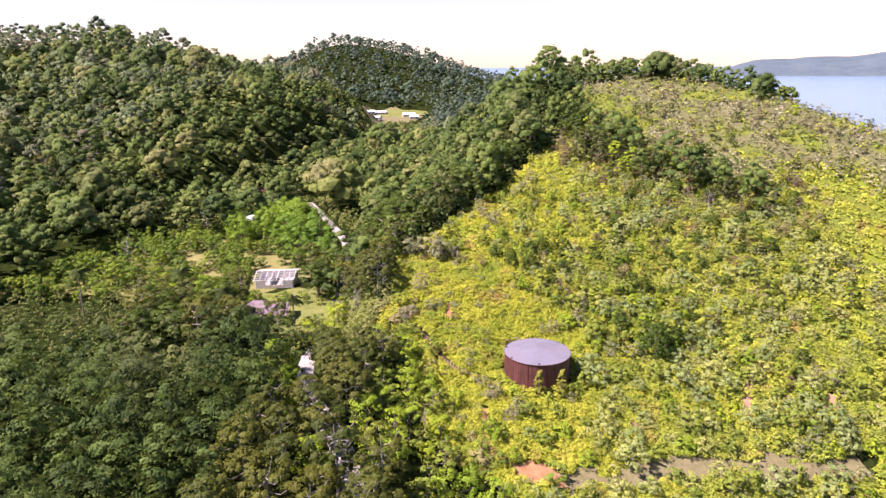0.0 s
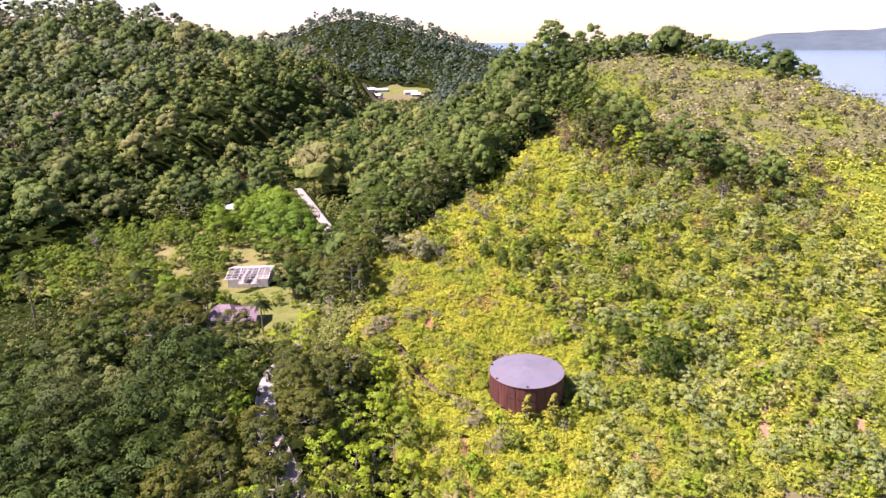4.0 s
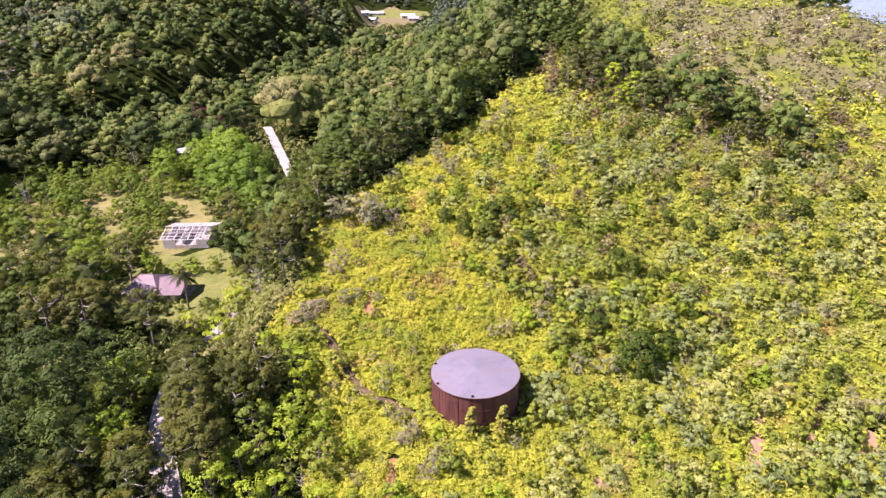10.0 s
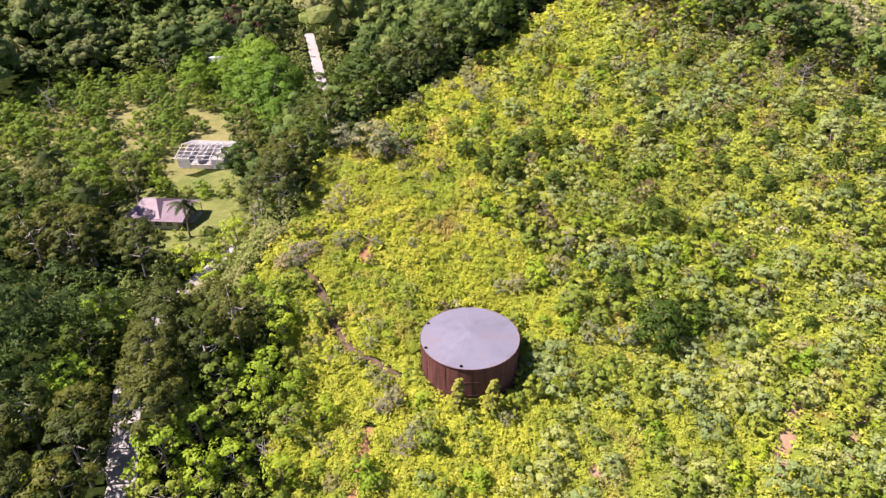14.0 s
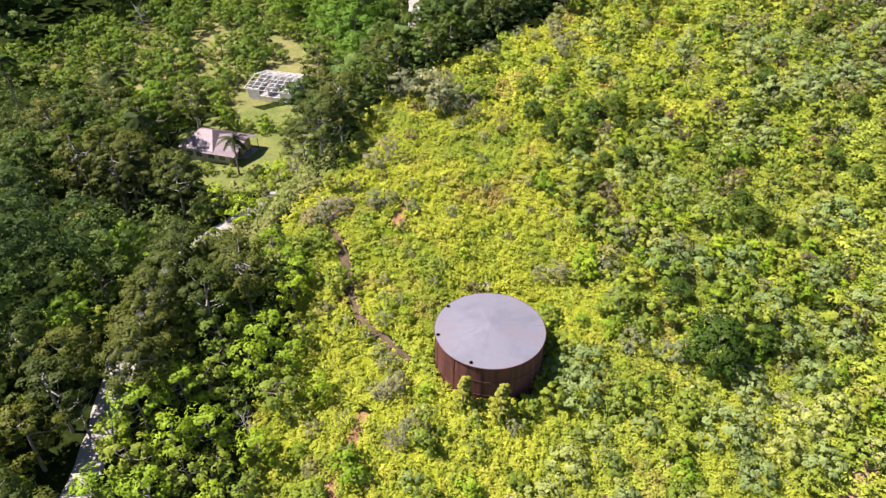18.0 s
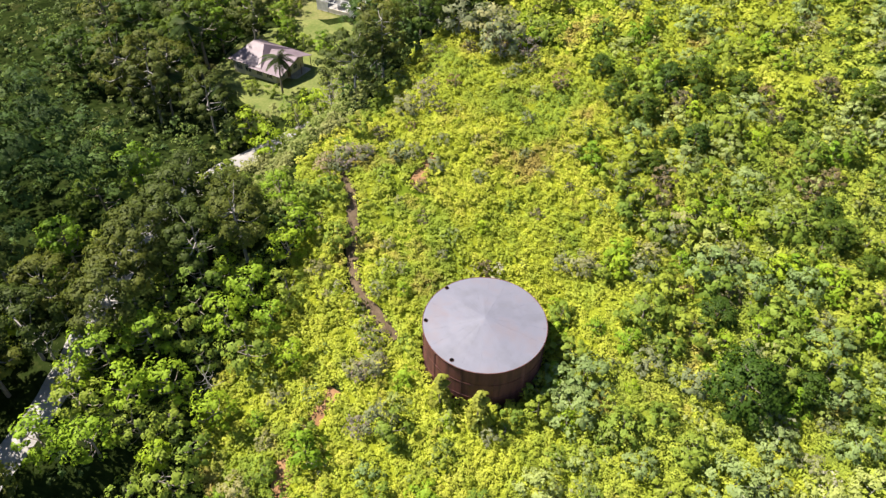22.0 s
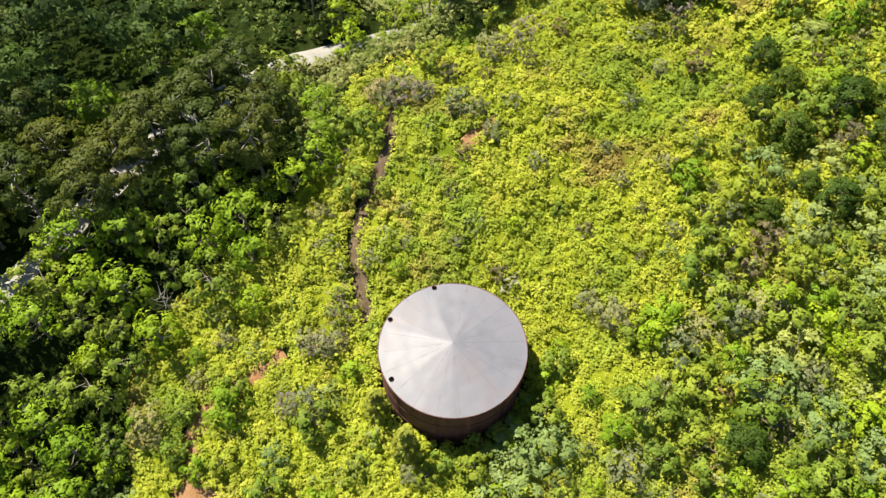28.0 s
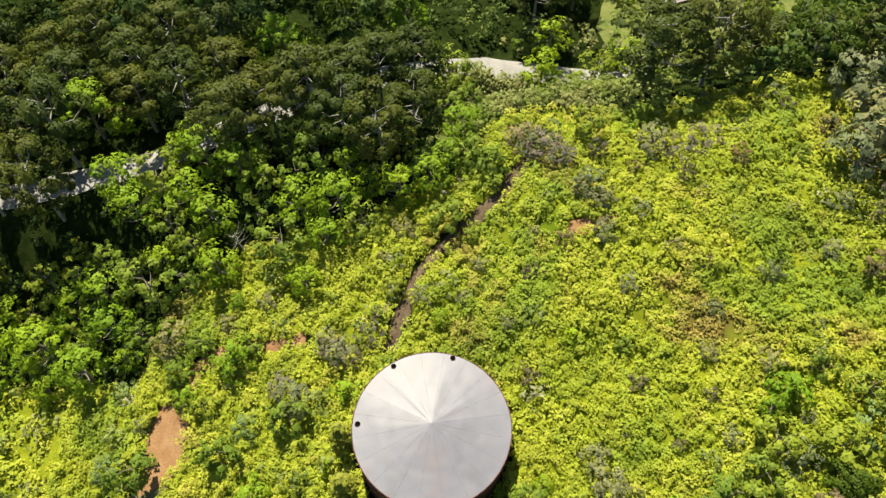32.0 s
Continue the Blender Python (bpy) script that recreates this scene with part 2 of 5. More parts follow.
def ground_material():
    """Leaf litter and moss, near-black because shade under the growth is put into the colour, red clay where the cover
    is broken, pale dry soil, grass in the clearing; the tone follows the place's own patches.
    """
    m, nt, b = material("hill_soil")
    n, n2, n3 = noise_node(nt, 0.06, 5.0), noise_node(nt, 0.8, 5.0), noise_node(nt, 6.0, 3.0)
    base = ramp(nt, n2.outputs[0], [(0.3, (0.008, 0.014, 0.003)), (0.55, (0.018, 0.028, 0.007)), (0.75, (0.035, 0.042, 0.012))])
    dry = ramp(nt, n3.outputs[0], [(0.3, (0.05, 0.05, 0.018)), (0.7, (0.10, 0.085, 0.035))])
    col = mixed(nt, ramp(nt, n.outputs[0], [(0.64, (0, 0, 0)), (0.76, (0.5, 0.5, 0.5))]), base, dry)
    nt.links.new(col, b.inputs["Base Color"])
    b.inputs["Roughness"].default_value, b.inputs["Specular IOR Level"].default_value = 0.95, 0.0
    bump(nt, b, n3.outputs[0], 0.6, 0.15)
    return m


SOIL = ground_material()
CLAY = plain_material("red_clay", (0.20, 0.10, 0.045), (0.34, 0.21, 0.11), 0.95, 0.6, bumps=0.6, distance=0.1)
PINK_SOIL = plain_material("pink_clay", (0.21, 0.125, 0.075), (0.33, 0.235, 0.155), 0.95, 0.9, bumps=0.6, distance=0.1)
PALE_SOIL = plain_material("pale_soil", (0.085, 0.09, 0.036), (0.20, 0.178, 0.098), 0.95, 0.5, bumps=0.6, distance=0.1)
BROWN_SOIL = plain_material("brown_soil", (0.06, 0.042, 0.026), (0.16, 0.12, 0.08), 0.95, 1.2, bumps=0.6, distance=0.1)
GRASS = plain_material("lawn_grass", (0.06, 0.10, 0.018), (0.19, 0.20, 0.065), 0.95, 0.3, bumps=0.8, distance=0.1)
CONCRETE = plain_material("road_concrete", (0.21, 0.205, 0.19), (0.36, 0.35, 0.33), 0.9, 0.5, bumps=0.3)

# ---- the lie of the land ----
Y_EDGE = (-140, -60, -20, 0, 10, 40, 70, 100, 150, 210, 300)
X_BROW = (-10, -14, -19, -28, -35, -36, -27, -12, 4, 12, 30)       # west brow of the fern hill
X_FOOT = (-26, -30, -31, -42, -47, -54, -58, -62, -66, -60, -40)   # where its flank meets the valley floor


def smooth(a, b, v):
    t = np.clip((v - a) / (b - a), 0, 1)
    return t * t * (3 - 2 * t)


@functools.lru_cache(None)
def waves(scale, seed):
    r = np.random.RandomState(seed)
    return [(math.cos(a), math.sin(a), f, p) for a, f, p in ((r.uniform(0, 2 * np.pi), scale * r.uniform(0.6, 1.9), r.uniform(0, 6.3)) for _ in range(6))]


def ripple(x, y, scale, seed):
    """Soft uneven ground from a few crossed waves."""
    if np.size(x) == 1:
        u, w = float(np.ravel(x)[0]), float(np.ravel(y)[0])
        return np.array([sum(math.sin((u * c + w * s) * f + p + 1.3 * math.sin((u * s - w * c) * f * 0.6 + p)) for c, s, f, p in waves(scale, seed)) / 6])
    out = np.zeros_like(x)
    for c, s, f, p in waves(scale, seed):
        out += np.sin((x * c + y * s) * f + p + 1.3 * np.sin((x * s - y * c) * f * 0.6 + p))
    return out / 6


def ridge(x, y, line, fall):
    """The height of a ridge that runs along line, (x, y, height) by (x, y, height), and falls away on both sides."""
    best = np.full_like(x, -1e3)
    for (ax, ay, az), (bx, by, bz) in zip(line, line[1:]):
        t = np.clip(((x - ax) * (bx - ax) + (y - ay) * (by - ay)) / ((bx - ax) ** 2 + (by - ay) ** 2), 0, 1)
        d = np.hypot(x - ax - t * (bx - ax), y - ay - t * (by - ay))
        best = np.maximum(best, az + t * (bz - az) - fall * (np.sqrt(d * d + 400) - 20))
    return best


def softmax(a, b, k):
    h = np.clip(0.5 + 0.5 * (a - b) / k, 0, 1)
    return b + (a - b) * h + k * h * (1 - h)


def land(x, y):
    x, y = np.asarray(x, float), np.asarray(y, float)
    hill = -4.6 - 0.107 * x + 0.251 * y + 0.00127 * x * y - 0.00007 * x * x
    s, d = (x - 75) * 0.62 - (y - 195) * 0.79, (x - 75) * 0.79 + (y - 195) * 0.62
    cap = 55 - 0.22 * np.maximum(s, 0) - 0.5 * np.maximum(d, 0) - 0.11 * np.maximum(-s, 0) - 0.5 * np.maximum(y - 215, 0)
    hill = -softmax(-hill, -cap, 6.0)
    hill += 2.2 * np.exp(-((x + 22) ** 2 + (y - 24) ** 2) / 260) - 1.8 * np.exp(-((x - 2) ** 2 + (y - 8) ** 2) / 160)
    hill += 0.9 * ripple(x, y, 0.11, 4) + 0.35 * ripple(x, y, 0.45, 5)
    pad = np.exp(-((x * x + y * y) / 95.0) ** 2)
    hill = hill * (1 - pad) - 6.9 * pad
    floor = -8 + 4 * np.exp(-((y + 15) / 40.0) ** 2) * smooth(-90, -50, x) + 0.6 * ripple(x, y, 0.05, 6)
    brow, foot = np.interp(y, Y_EDGE, X_BROW), np.interp(y, Y_EDGE, X_FOOT)
    z = floor + (hill - floor) * smooth(foot, brow, x)
    left = ridge(x, y, [(-700, 150, 58), (-520, 250, 66), (-360, 450, 77), (-300, 500, 42), (-258, 520, -8)], 0.225) + 5 * ripple(x, y, 0.03, 8) - 90 * smooth(-170, -60, x)
    far = -12 + 92 * np.exp(-((x + 225) / np.where(x < -225, 118.0, 240.0)) ** 2 - ((y - 930) / 185.0) ** 2) + 34 * np.exp(-((x + 470) ** 2 + (y - 850) ** 2) / 170.0 ** 2) + 3 * ripple(x, y, 0.02, 9)
    z = softmax(z, -21 + 3 * ripple(x, y, 0.02, 12), 5.0)
    z = softmax(z, left, 8.0)
    z = softmax(z, far - 60 * smooth(560, 380, y), 6.0)
    drop = smooth(250, 600, np.hypot(x - 60, (y - 60) * 0.7)) * smooth(40, 200, x) + smooth(1100, 1300, y) + smooth(-260, -700, y) * 0.6 + smooth(-700, -1300, x)
    return z - 60 * np.clip(drop, 0, 1) * (z > -60)


def ground_z(x, y):
    return float(land(np.array([x]), np.array([y]))[0])


# ---- mesh helpers ----
def quick_mesh(name, verts, quads, mat, smooth_faces=False, tone=None, lean=None):
    """A mesh straight from arrays of corners and faces; tone: a shade number for each face; lean: the way each leaf faces the light."""
    me = bpy.data.meshes.new(name)
    verts, quads = np.asarray(verts, np.float32), np.asarray(quads, np.int32)
    me.vertices.add(len(verts))
    me.vertices.foreach_set("co", verts.ravel())
    me.loops.add(quads.size)
    me.loops.foreach_set("vertex_index", quads.ravel())
    me.polygons.add(len(quads))
    me.polygons.foreach_set("loop_start", np.arange(0, quads.size, quads.shape[1], dtype=np.int32))
    me.polygons.foreach_set("use_smooth", np.full(len(quads), smooth_faces))
    me.update(calc_edges=True)
    me.materials.append(mat)
    if tone is not None:
        me.attributes.new("tone", "FLOAT", "FACE").data.foreach_set("value", np.asarray(tone, np.float32))
    if lean is not None:
        lean = np.asarray(lean, np.float32)
        lean = lean / (np.linalg.norm(lean, axis=1)[:, None] + 1e-6)
        me.attributes.new("lean", "FLOAT_VECTOR", "FACE").data.foreach_set("vector", lean.ravel())
    return me


def part(name, data, mat, parent=None, label=""):
    """Links a bmesh or a mesh as one object under parent."""
    if isinstance(data, bmesh.types.BMesh):
        me = bpy.data.meshes.new(name)
        data.to_mesh(me)
        data.free()
        me.materials.append(mat)
        data = me
    ob = new(name, data)
    ob.parent = parent
    return tagged(ob, label)


def leaves(centres, normals, size, rng, tilt=0.5, slim=0.55):
    """Pointed leaves at the centres, facing roughly along the normals."""
    n = len(centres)
    nrm = normals + rng.normal(0, tilt, (n, 3))
    nrm /= np.linalg.norm(nrm, axis=1)[:, None] + 1e-9
    a = np.cross(nrm, rng.normal(0, 1, (n, 3)))
    a /= np.linalg.norm(a, axis=1)[:, None] + 1e-9
    b = np.cross(nrm, a)
    s = (np.asarray(size) * rng.uniform(0.6, 1.4, n))[:, None]
    v = np.empty((n, 3, 3))
    v[:, 0] = centres + a * s * 1.05 - nrm * s * 0.2
    v[:, 1], v[:, 2] = centres - a * s * 0.55 + b * s * slim * 1.2, centres - a * s * 0.55 - b * s * slim * 1.2
    soft = normals / (np.linalg.norm(normals, axis=1)[:, None] + 1e-9) * 0.8 + nrm * np.sign((nrm * normals).sum(1))[:, None] * 0.35
    return v.reshape(-1, 3), np.arange(3 * n).reshape(-1, 3), soft


def tube(path, radii, sides=6):
    """Corners and faces of a tapered limb along a path."""
    path = np.asarray(path, float)
    k, ang = len(path), np.linspace(0, 2 * np.pi, sides, endpoint=False)
    way = np.gradient(path, axis=0)
    way /= np.linalg.norm(way, axis=1)[:, None] + 1e-9
    ref = np.array([0.31, 0.95, 0.05])
    u = np.cross(way, ref)
    u /= np.linalg.norm(u, axis=1)[:, None] + 1e-9
    w = np.cross(way, u)
    v = path[:, None] + np.asarray(radii)[:, None, None] * (np.cos(ang)[None, :, None] * u[:, None] + np.sin(ang)[None, :, None] * w[:, None])
    q = [(i * sides + j, i * sides + (j + 1) % sides, (i + 1) * sides + (j + 1) % sides, (i + 1) * sides + j) for i in range(k - 1) for j in range(sides)]
    return v.reshape(-1, 3), np.array(q)


def joined(pieces):
    vs, qs, n = [], [], 0
    for v, q in pieces:
        vs.append(v)
        qs.append(np.asarray(q) + n)
        n += len(v)
    return np.concatenate(vs), np.concatenate(qs)


def crown_clumps(rng, count, radius, low, high, shape):
    """Centres and radii of the clumps that make up a crown."""
    out = []
    for k in range(count):
        h = (k + 0.5) / count
        a, r = k * 2.4 + rng.uniform(-0.5, 0.5), math.sqrt(rng.uniform(0.25, 1.0))
        wide = {"round": math.sqrt(max(0.06, 1 - (2 * h - 0.85) ** 2 * 0.85)), "cone": 1.0 - 0.88 * h, "umbrella": 0.35 + 0.75 * math.sin(math.pi * min(1, 0.35 + 0.62 * h)),
                "tall": 0.65 + 0.35 * math.sin(math.pi * h)}[shape]
        out.append((radius * wide * r * math.cos(a), radius * wide * r * math.sin(a), low + (high - low) * h + rng.uniform(-0.3, 0.3)))
    return np.array(out)


def upper_dirs(rng, count, below):
    """Directions over a dome that reaches a little below its rim."""
    d = rng.normal(0, 1, (count, 3))
    d[:, 2] = np.abs(d[:, 2]) - below
    return d / (np.linalg.norm(d, axis=1)[:, None] + 1e-9)


def make_tree(name, seed, height, radius, clumps, per, leaf, mat, bark, shape="round", low=0.35, fill=0.34, limbs=9, trunk=0.022, flat=0.75):
    """A tree: an Empty with a trunk that forks into limbs, and a crown of many leaves in uneven clumps."""
    rng = np.random.RandomState(seed)
    cs = crown_clumps(rng, clumps, radius, height * low, height * 0.93, shape)
    pieces = []
    lean = rng.uniform(-0.05, 0.05, 2) * height
    tp = np.array([[lean[0] * t * t + 0.1 * math.sin(5 * t + seed), lean[1] * t * t, height * 0.86 * t - 0.6 * (t == 0)] for t in np.linspace(0, 1, 6)])
    pieces.append(tube(tp, height * trunk * np.linspace(1.15, 0.25, 6), 7))
    for k in rng.permutation(clumps)[:limbs]:
        c = cs[k]
        z0 = max(height * 0.18, min(c[2] - radius * 0.25, height * 0.75))
        base = np.array([np.interp(z0, tp[:, 2], tp[:, 0]), np.interp(z0, tp[:, 2], tp[:, 1]), z0])
        mid = base * 0.45 + c * 0.55 + [0, 0, -0.06 * height]
        pieces.append(tube([base, mid, c, c + (c - mid) * 0.3], height * trunk * np.array([0.5, 0.34, 0.18, 0.06]), 4))
    root = new(name)
    v, q = joined(pieces)
    part("trunk", quick_mesh(name + "_trunk", v, q, bark, True), bark, root)
    pos, nrm = [], []
    for c in cs:                                    # each clump is a dome of smaller tufts
        rr = radius * fill * rng.uniform(0.7, 1.3)
        tuft = upper_dirs(rng, max(4, per // 14), 0.2)
        own = tuft[rng.randint(0, len(tuft), per)]
        d = upper_dirs(rng, per, 0.25)
        pos.append(c + (own * 0.72 + d * rng.uniform(0.3, 0.42, (per, 1))) * rr * [1, 1, flat])
        way = (c - [0, 0, height * (low + 1) / 2]) / radius
        nrm.append(d * 0.4 + own * 0.5 + way * [0.5, 0.5, 0.25] + [0, 0, 0.3])
    v, q, lie = leaves(np.concatenate(pos), np.concatenate(nrm), leaf, rng, 0.3)
    part("crown", quick_mesh(name + "_crown", v, q, mat, lean=lie), mat, root)
    return root


def place_on_land(ob, x, y, turn, size, sink=0.15):
    c = copy_thing(ob, pose(x, y, ground_z(x, y) - sink, 0, 0, turn))
    c.scale = (size, size, size * 1.0)
    return c


# ---- ground sheet, sea, far shore ----
def steps(lo, hi, near_lo, near_hi, fine, most=30):
    """Grid lines that are fine in the middle and widen towards both ends."""
    out, v, st = list(np.arange(near_lo, near_hi + fine / 2, fine)), near_hi, fine
    while v < hi:
        st = min(st * 1.12, most)
        v += st
        out.append(v)
    v, st = near_lo, fine
    while v > lo:
        st = min(st * 1.12, most)
        v -= st
        out.insert(0, v)
    return np.array(out)


def ground_sheet():
    """One sheet: fine near the tank, coarser towards its rim."""
    xs, ys = steps(-1500, 1500, -75, 75, 1.2), steps(-900, 1500, -55, 110, 1.2)
    gx, gy = np.meshgrid(xs, ys)
    v = np.stack([gx.ravel(), gy.ravel(), land(gx.ravel(), gy.ravel())], 1)
    n, idx = len(xs), np.arange(len(xs) * len(ys)).reshape(len(ys), len(xs))
    q = np.stack([idx[:-1, :-1], idx[:-1, 1:], idx[1:, 1:], idx[1:, :-1]], -1).reshape(-1, 4)
    return tagged(new("ground", quick_mesh("ground", v, q, SOIL, True)), "hilly ground of dark soil and low growth, shade of gaps in its colour", "ground", kind="structure")


ground_sheet()

SEA_Z = -30.0


def sea_sheet():
    m, nt, b = material("sea_water")
    n = noise_node(nt, 0.02, 5.0)
    nt.links.new(ramp(nt, n.outputs[0], [(0.3, (0.11, 0.19, 0.25)), (0.7, (0.15, 0.235, 0.30))]), b.inputs["Base Color"])
    b.inputs["Roughness"].default_value = 0.22
    n2 = noise_node(nt, 0.25, 4.0)
    bump(nt, b, n2.outputs[0], 0.35, 0.6)
    rings, ang = [0, 900, 2500, 4000, 4500, 4800], np.linspace(0, 2 * np.pi, 97)[:-1]
    lift = [0, 0, 0, 0, 15, 34]       # the outermost water stands in for the open sea out to the horizon
    v = np.array([(r * math.cos(a), r * math.sin(a) - 60, SEA_Z + h) for r, h in zip(rings, lift) for a in ang])
    q = [(i * 96 + j, i * 96 + (j + 1) % 96, (i + 1) * 96 + (j + 1) % 96, (i + 1) * 96 + j) for i in range(5) for j in range(96)]
    tagged(new("water", quick_mesh("water", v, q, m, True)), "pale blue open sea out to the horizon", "sea", kind="structure")


sea_sheet()


def far_shore():
    # the blue of distance haze is mixed into this base colour
    mat = plain_material("hazed_far_shore_woods", (0.05, 0.082, 0.10), (0.09, 0.128, 0.145), 0.95, 0.012, bumps=0.2, distance=4)
    nx, ny = 90, 14
    v = []
    for j in range(ny):
        for i in range(nx):
            az = radians(14 + 38 * i / (nx - 1))
            r = 3750 + 70 * j
            x, y = r * math.sin(az), r * math.cos(az) - 135
            t = j / (ny - 1)
            top = 48 + 24 * smooth(0, 0.35, np.array(i / nx)) + 12 * math.sin(i * 0.21) + 6 * math.sin(i * 0.57 + 1)
            edge = float(smooth(0.04, 0.2, np.array(i / nx)))
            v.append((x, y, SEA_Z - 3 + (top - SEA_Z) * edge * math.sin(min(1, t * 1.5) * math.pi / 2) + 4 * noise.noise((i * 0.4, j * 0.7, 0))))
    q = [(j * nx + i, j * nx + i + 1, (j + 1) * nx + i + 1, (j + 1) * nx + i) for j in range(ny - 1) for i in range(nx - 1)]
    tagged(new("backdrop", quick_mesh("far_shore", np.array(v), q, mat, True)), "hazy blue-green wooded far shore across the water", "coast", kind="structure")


far_shore()

# ---- the tank ----
R_TANK, BASE = 7.0, -6.9


def rust_material():
    m, nt, b = material("rusted_plate")
    co = nt.nodes.new("ShaderNodeTexCoord")
    sc = nt.nodes.new("ShaderNodeVectorMath")
    sc.operation = "MULTIPLY"
    sc.inputs[1].default_value = (1.3, 1.3, 0.10)
    nt.links.new(co.outputs["Object"], sc.inputs[0])
    streak = nt.nodes.new("ShaderNodeTexNoise")
    streak.inputs["Scale"].default_value, streak.inputs["Detail"].default_value = 1.4, 6.0
    nt.links.new(sc.outputs[0], streak.inputs["Vector"])
    blot = noise_node(nt, 0.8, 6.0, 0.7, "obj")
    fine = noise_node(nt, 9.0, 4.0, 0.7, "obj")
    col = ramp(nt, streak.outputs[0], [(0.28, (0.035, 0.010, 0.009)), (0.45, (0.085, 0.026, 0.021)), (0.6, (0.115, 0.038, 0.031)), (0.76, (0.165, 0.075, 0.062))])
    col = mixed(nt, ramp(nt, blot.outputs[0], [(0.52, (0, 0, 0)), (0.66, (0.7, 0.7, 0.7))]), col, (0.05, 0.017, 0.015))
    nt.links.new(col, b.inputs["Base Color"])
    b.inputs["Roughness"].default_value = 0.75
    bump(nt, b, fine.outputs[0], 0.25, 0.01)
    return m


def roof_material():
    m, nt, b = material("faded_roof_plate")
    blot, fine = noise_node(nt, 0.35, 6.0, 0.6, "obj"), noise_node(nt, 4.0, 5.0, 0.7, "obj")
    col = ramp(nt, blot.outputs[0], [(0.3, (0.120, 0.124, 0.147)), (0.5, (0.144, 0.149, 0.182)), (0.66, (0.152, 0.142, 0.162)), (0.78, (0.17, 0.122, 0.13))])
    col = mixed(nt, ramp(nt, fine.outputs[0], [(0.6, (0, 0, 0)), (0.8, (0.45, 0.45, 0.45))]), col, (0.17, 0.11, 0.105))
    nt.links.new(col, b.inputs["Base Color"])
    b.inputs["Roughness"].default_value, b.inputs["Metallic"].default_value = 0.5, 0.0
    bump(nt, b, fine.outputs[0], 0.12, 0.02)
    return m


def water_tank():
    rust, roof_m = rust_material(), roof_material()
    black, _, bb = material("unlit_hole_black")
    bb.inputs["Base Color"].default_value = (0.004, 0.004, 0.004, 1)
    bb.inputs["Roughness"].default_value, bb.inputs["Specular IOR Level"].default_value = 1.0, 0.0
    root = new("water_tank")
    root.location = (0, 0, BASE)
    H = -BASE
    n, ang = 96, np.linspace(0, 2 * np.pi, 97)[:-1]
    heights = [0.0, 2.3, 4.6, H - 0.02]
    for k in range(3):                              # three courses of plate, each a lap inside the one below
        r = R_TANK - 0.02 * k - 0.03
        v = [(rr * math.cos(a), rr * math.sin(a), z) for rr, z in ((r, heights[k] + 0.03), (r + 0.02, heights[k]), (r + 0.02, heights[k] + 0.03), (r, heights[k + 1])) for a in ang]
        order = [(1, 2), (2, 3)]
        q = [(i * n + j, i * n + (j + 1) % n, l * n + (j + 1) % n, l * n + j) for i, l in order for j in range(n)]
        part("shell_course", quick_mesh("shell_course", v, q, rust, True), rust, root)
    for k, z in enumerate((2.3, 4.6)):              # weld seams round the shell
        pts = [(R_TANK * math.cos(a), R_TANK * math.sin(a), z) for a in np.linspace(0, 2 * np.pi, 97)]
        part("seam", quick_mesh("seam", *tube(pts, [0.025] * 97, 5), rust, True), rust, root)
    for k in range(12):                             # upright plate joints
        a = k * math.pi / 6 + 0.2
        pts = [(R_TANK * math.cos(a) * 0.998, R_TANK * math.sin(a) * 0.998, z) for z in (0.0, H * 0.5, H - 0.05)]
        part("upright_joint", quick_mesh("upright_joint", *tube(pts, [0.03] * 3, 5), rust, True), rust, root)
    # the roof: a low cone of sagging radial plates
    nr, na = 24, 144
    rng = np.random.RandomState(3)
    v = [(0, 0, H + 0.86)] * na
    spokes = [0.15, 0.95, 1.75, 2.2, 2.95, 3.85, 4.25, 4.75, 5.7, 0.15 + 2 * math.pi]      # ridges between the sagging plates
    amp = rng.uniform(0.3, 1.0, 9)

    def roof_z(f, a):
        k = min(8, max(n for n in range(9) if spokes[n] <= a + 1e-6))
        u = (a - spokes[k]) / (spokes[k + 1] - spokes[k])
        sag = -0.038 * amp[k] * math.sin(math.pi * u) ** 0.8 * math.sin(math.pi * min(1, f * 1.02)) ** 1.3 if 0 < u < 1 else 0.0
        sag -= 0.02 * math.exp(-((f - 0.6) / 0.02) ** 2)
        return H + 0.02 + 0.84 * (1 - f) ** 1.12 + sag + 0.02 * noise.noise((2.2 * f * math.cos(a) * 3, 2.2 * f * math.sin(a) * 3, 1))

    for i in range(1, nr + 1):
        for j in range(na):
            f, a = i / nr, 0.15 + 2 * np.pi * j / na
            v.append(((R_TANK + 0.04) * f * math.cos(a), (R_TANK + 0.04) * f * math.sin(a), roof_z(f, a)))
    q = [(i * na + j, i * na + (j + 1) % na, (i + 1) * na + (j + 1) % na, (i + 1) * na + j) for i in range(nr) for j in range(na)]
    roof = part("roof", quick_mesh("roof", v, q, roof_m, True), roof_m, root, "faded lilac-grey sheet metal conical roof")
    for k in range(20):                             # radial laps of the roof sheets
        a = 0.17 + k * math.pi / 10
        pts = [((R_TANK + 0.02) * f * math.cos(a), (R_TANK + 0.02) * f * math.sin(a), roof_z(f, a) + 0.004) for f in np.linspace(0.12, 0.99, 14)]
        part("roof_lap", quick_mesh("roof_lap", *tube(pts, [0.007] * 14, 4), roof_m, True), roof_m, roof)
    pts = [((R_TANK + 0.04) * math.cos(a), (R_TANK + 0.04) * math.sin(a), H) for a in np.linspace(0, 2 * np.pi, 97)]
    part("rim", quick_mesh("rim", *tube(pts, [0.05] * 97, 6), rust, True), rust, root, "rusted rim angle")
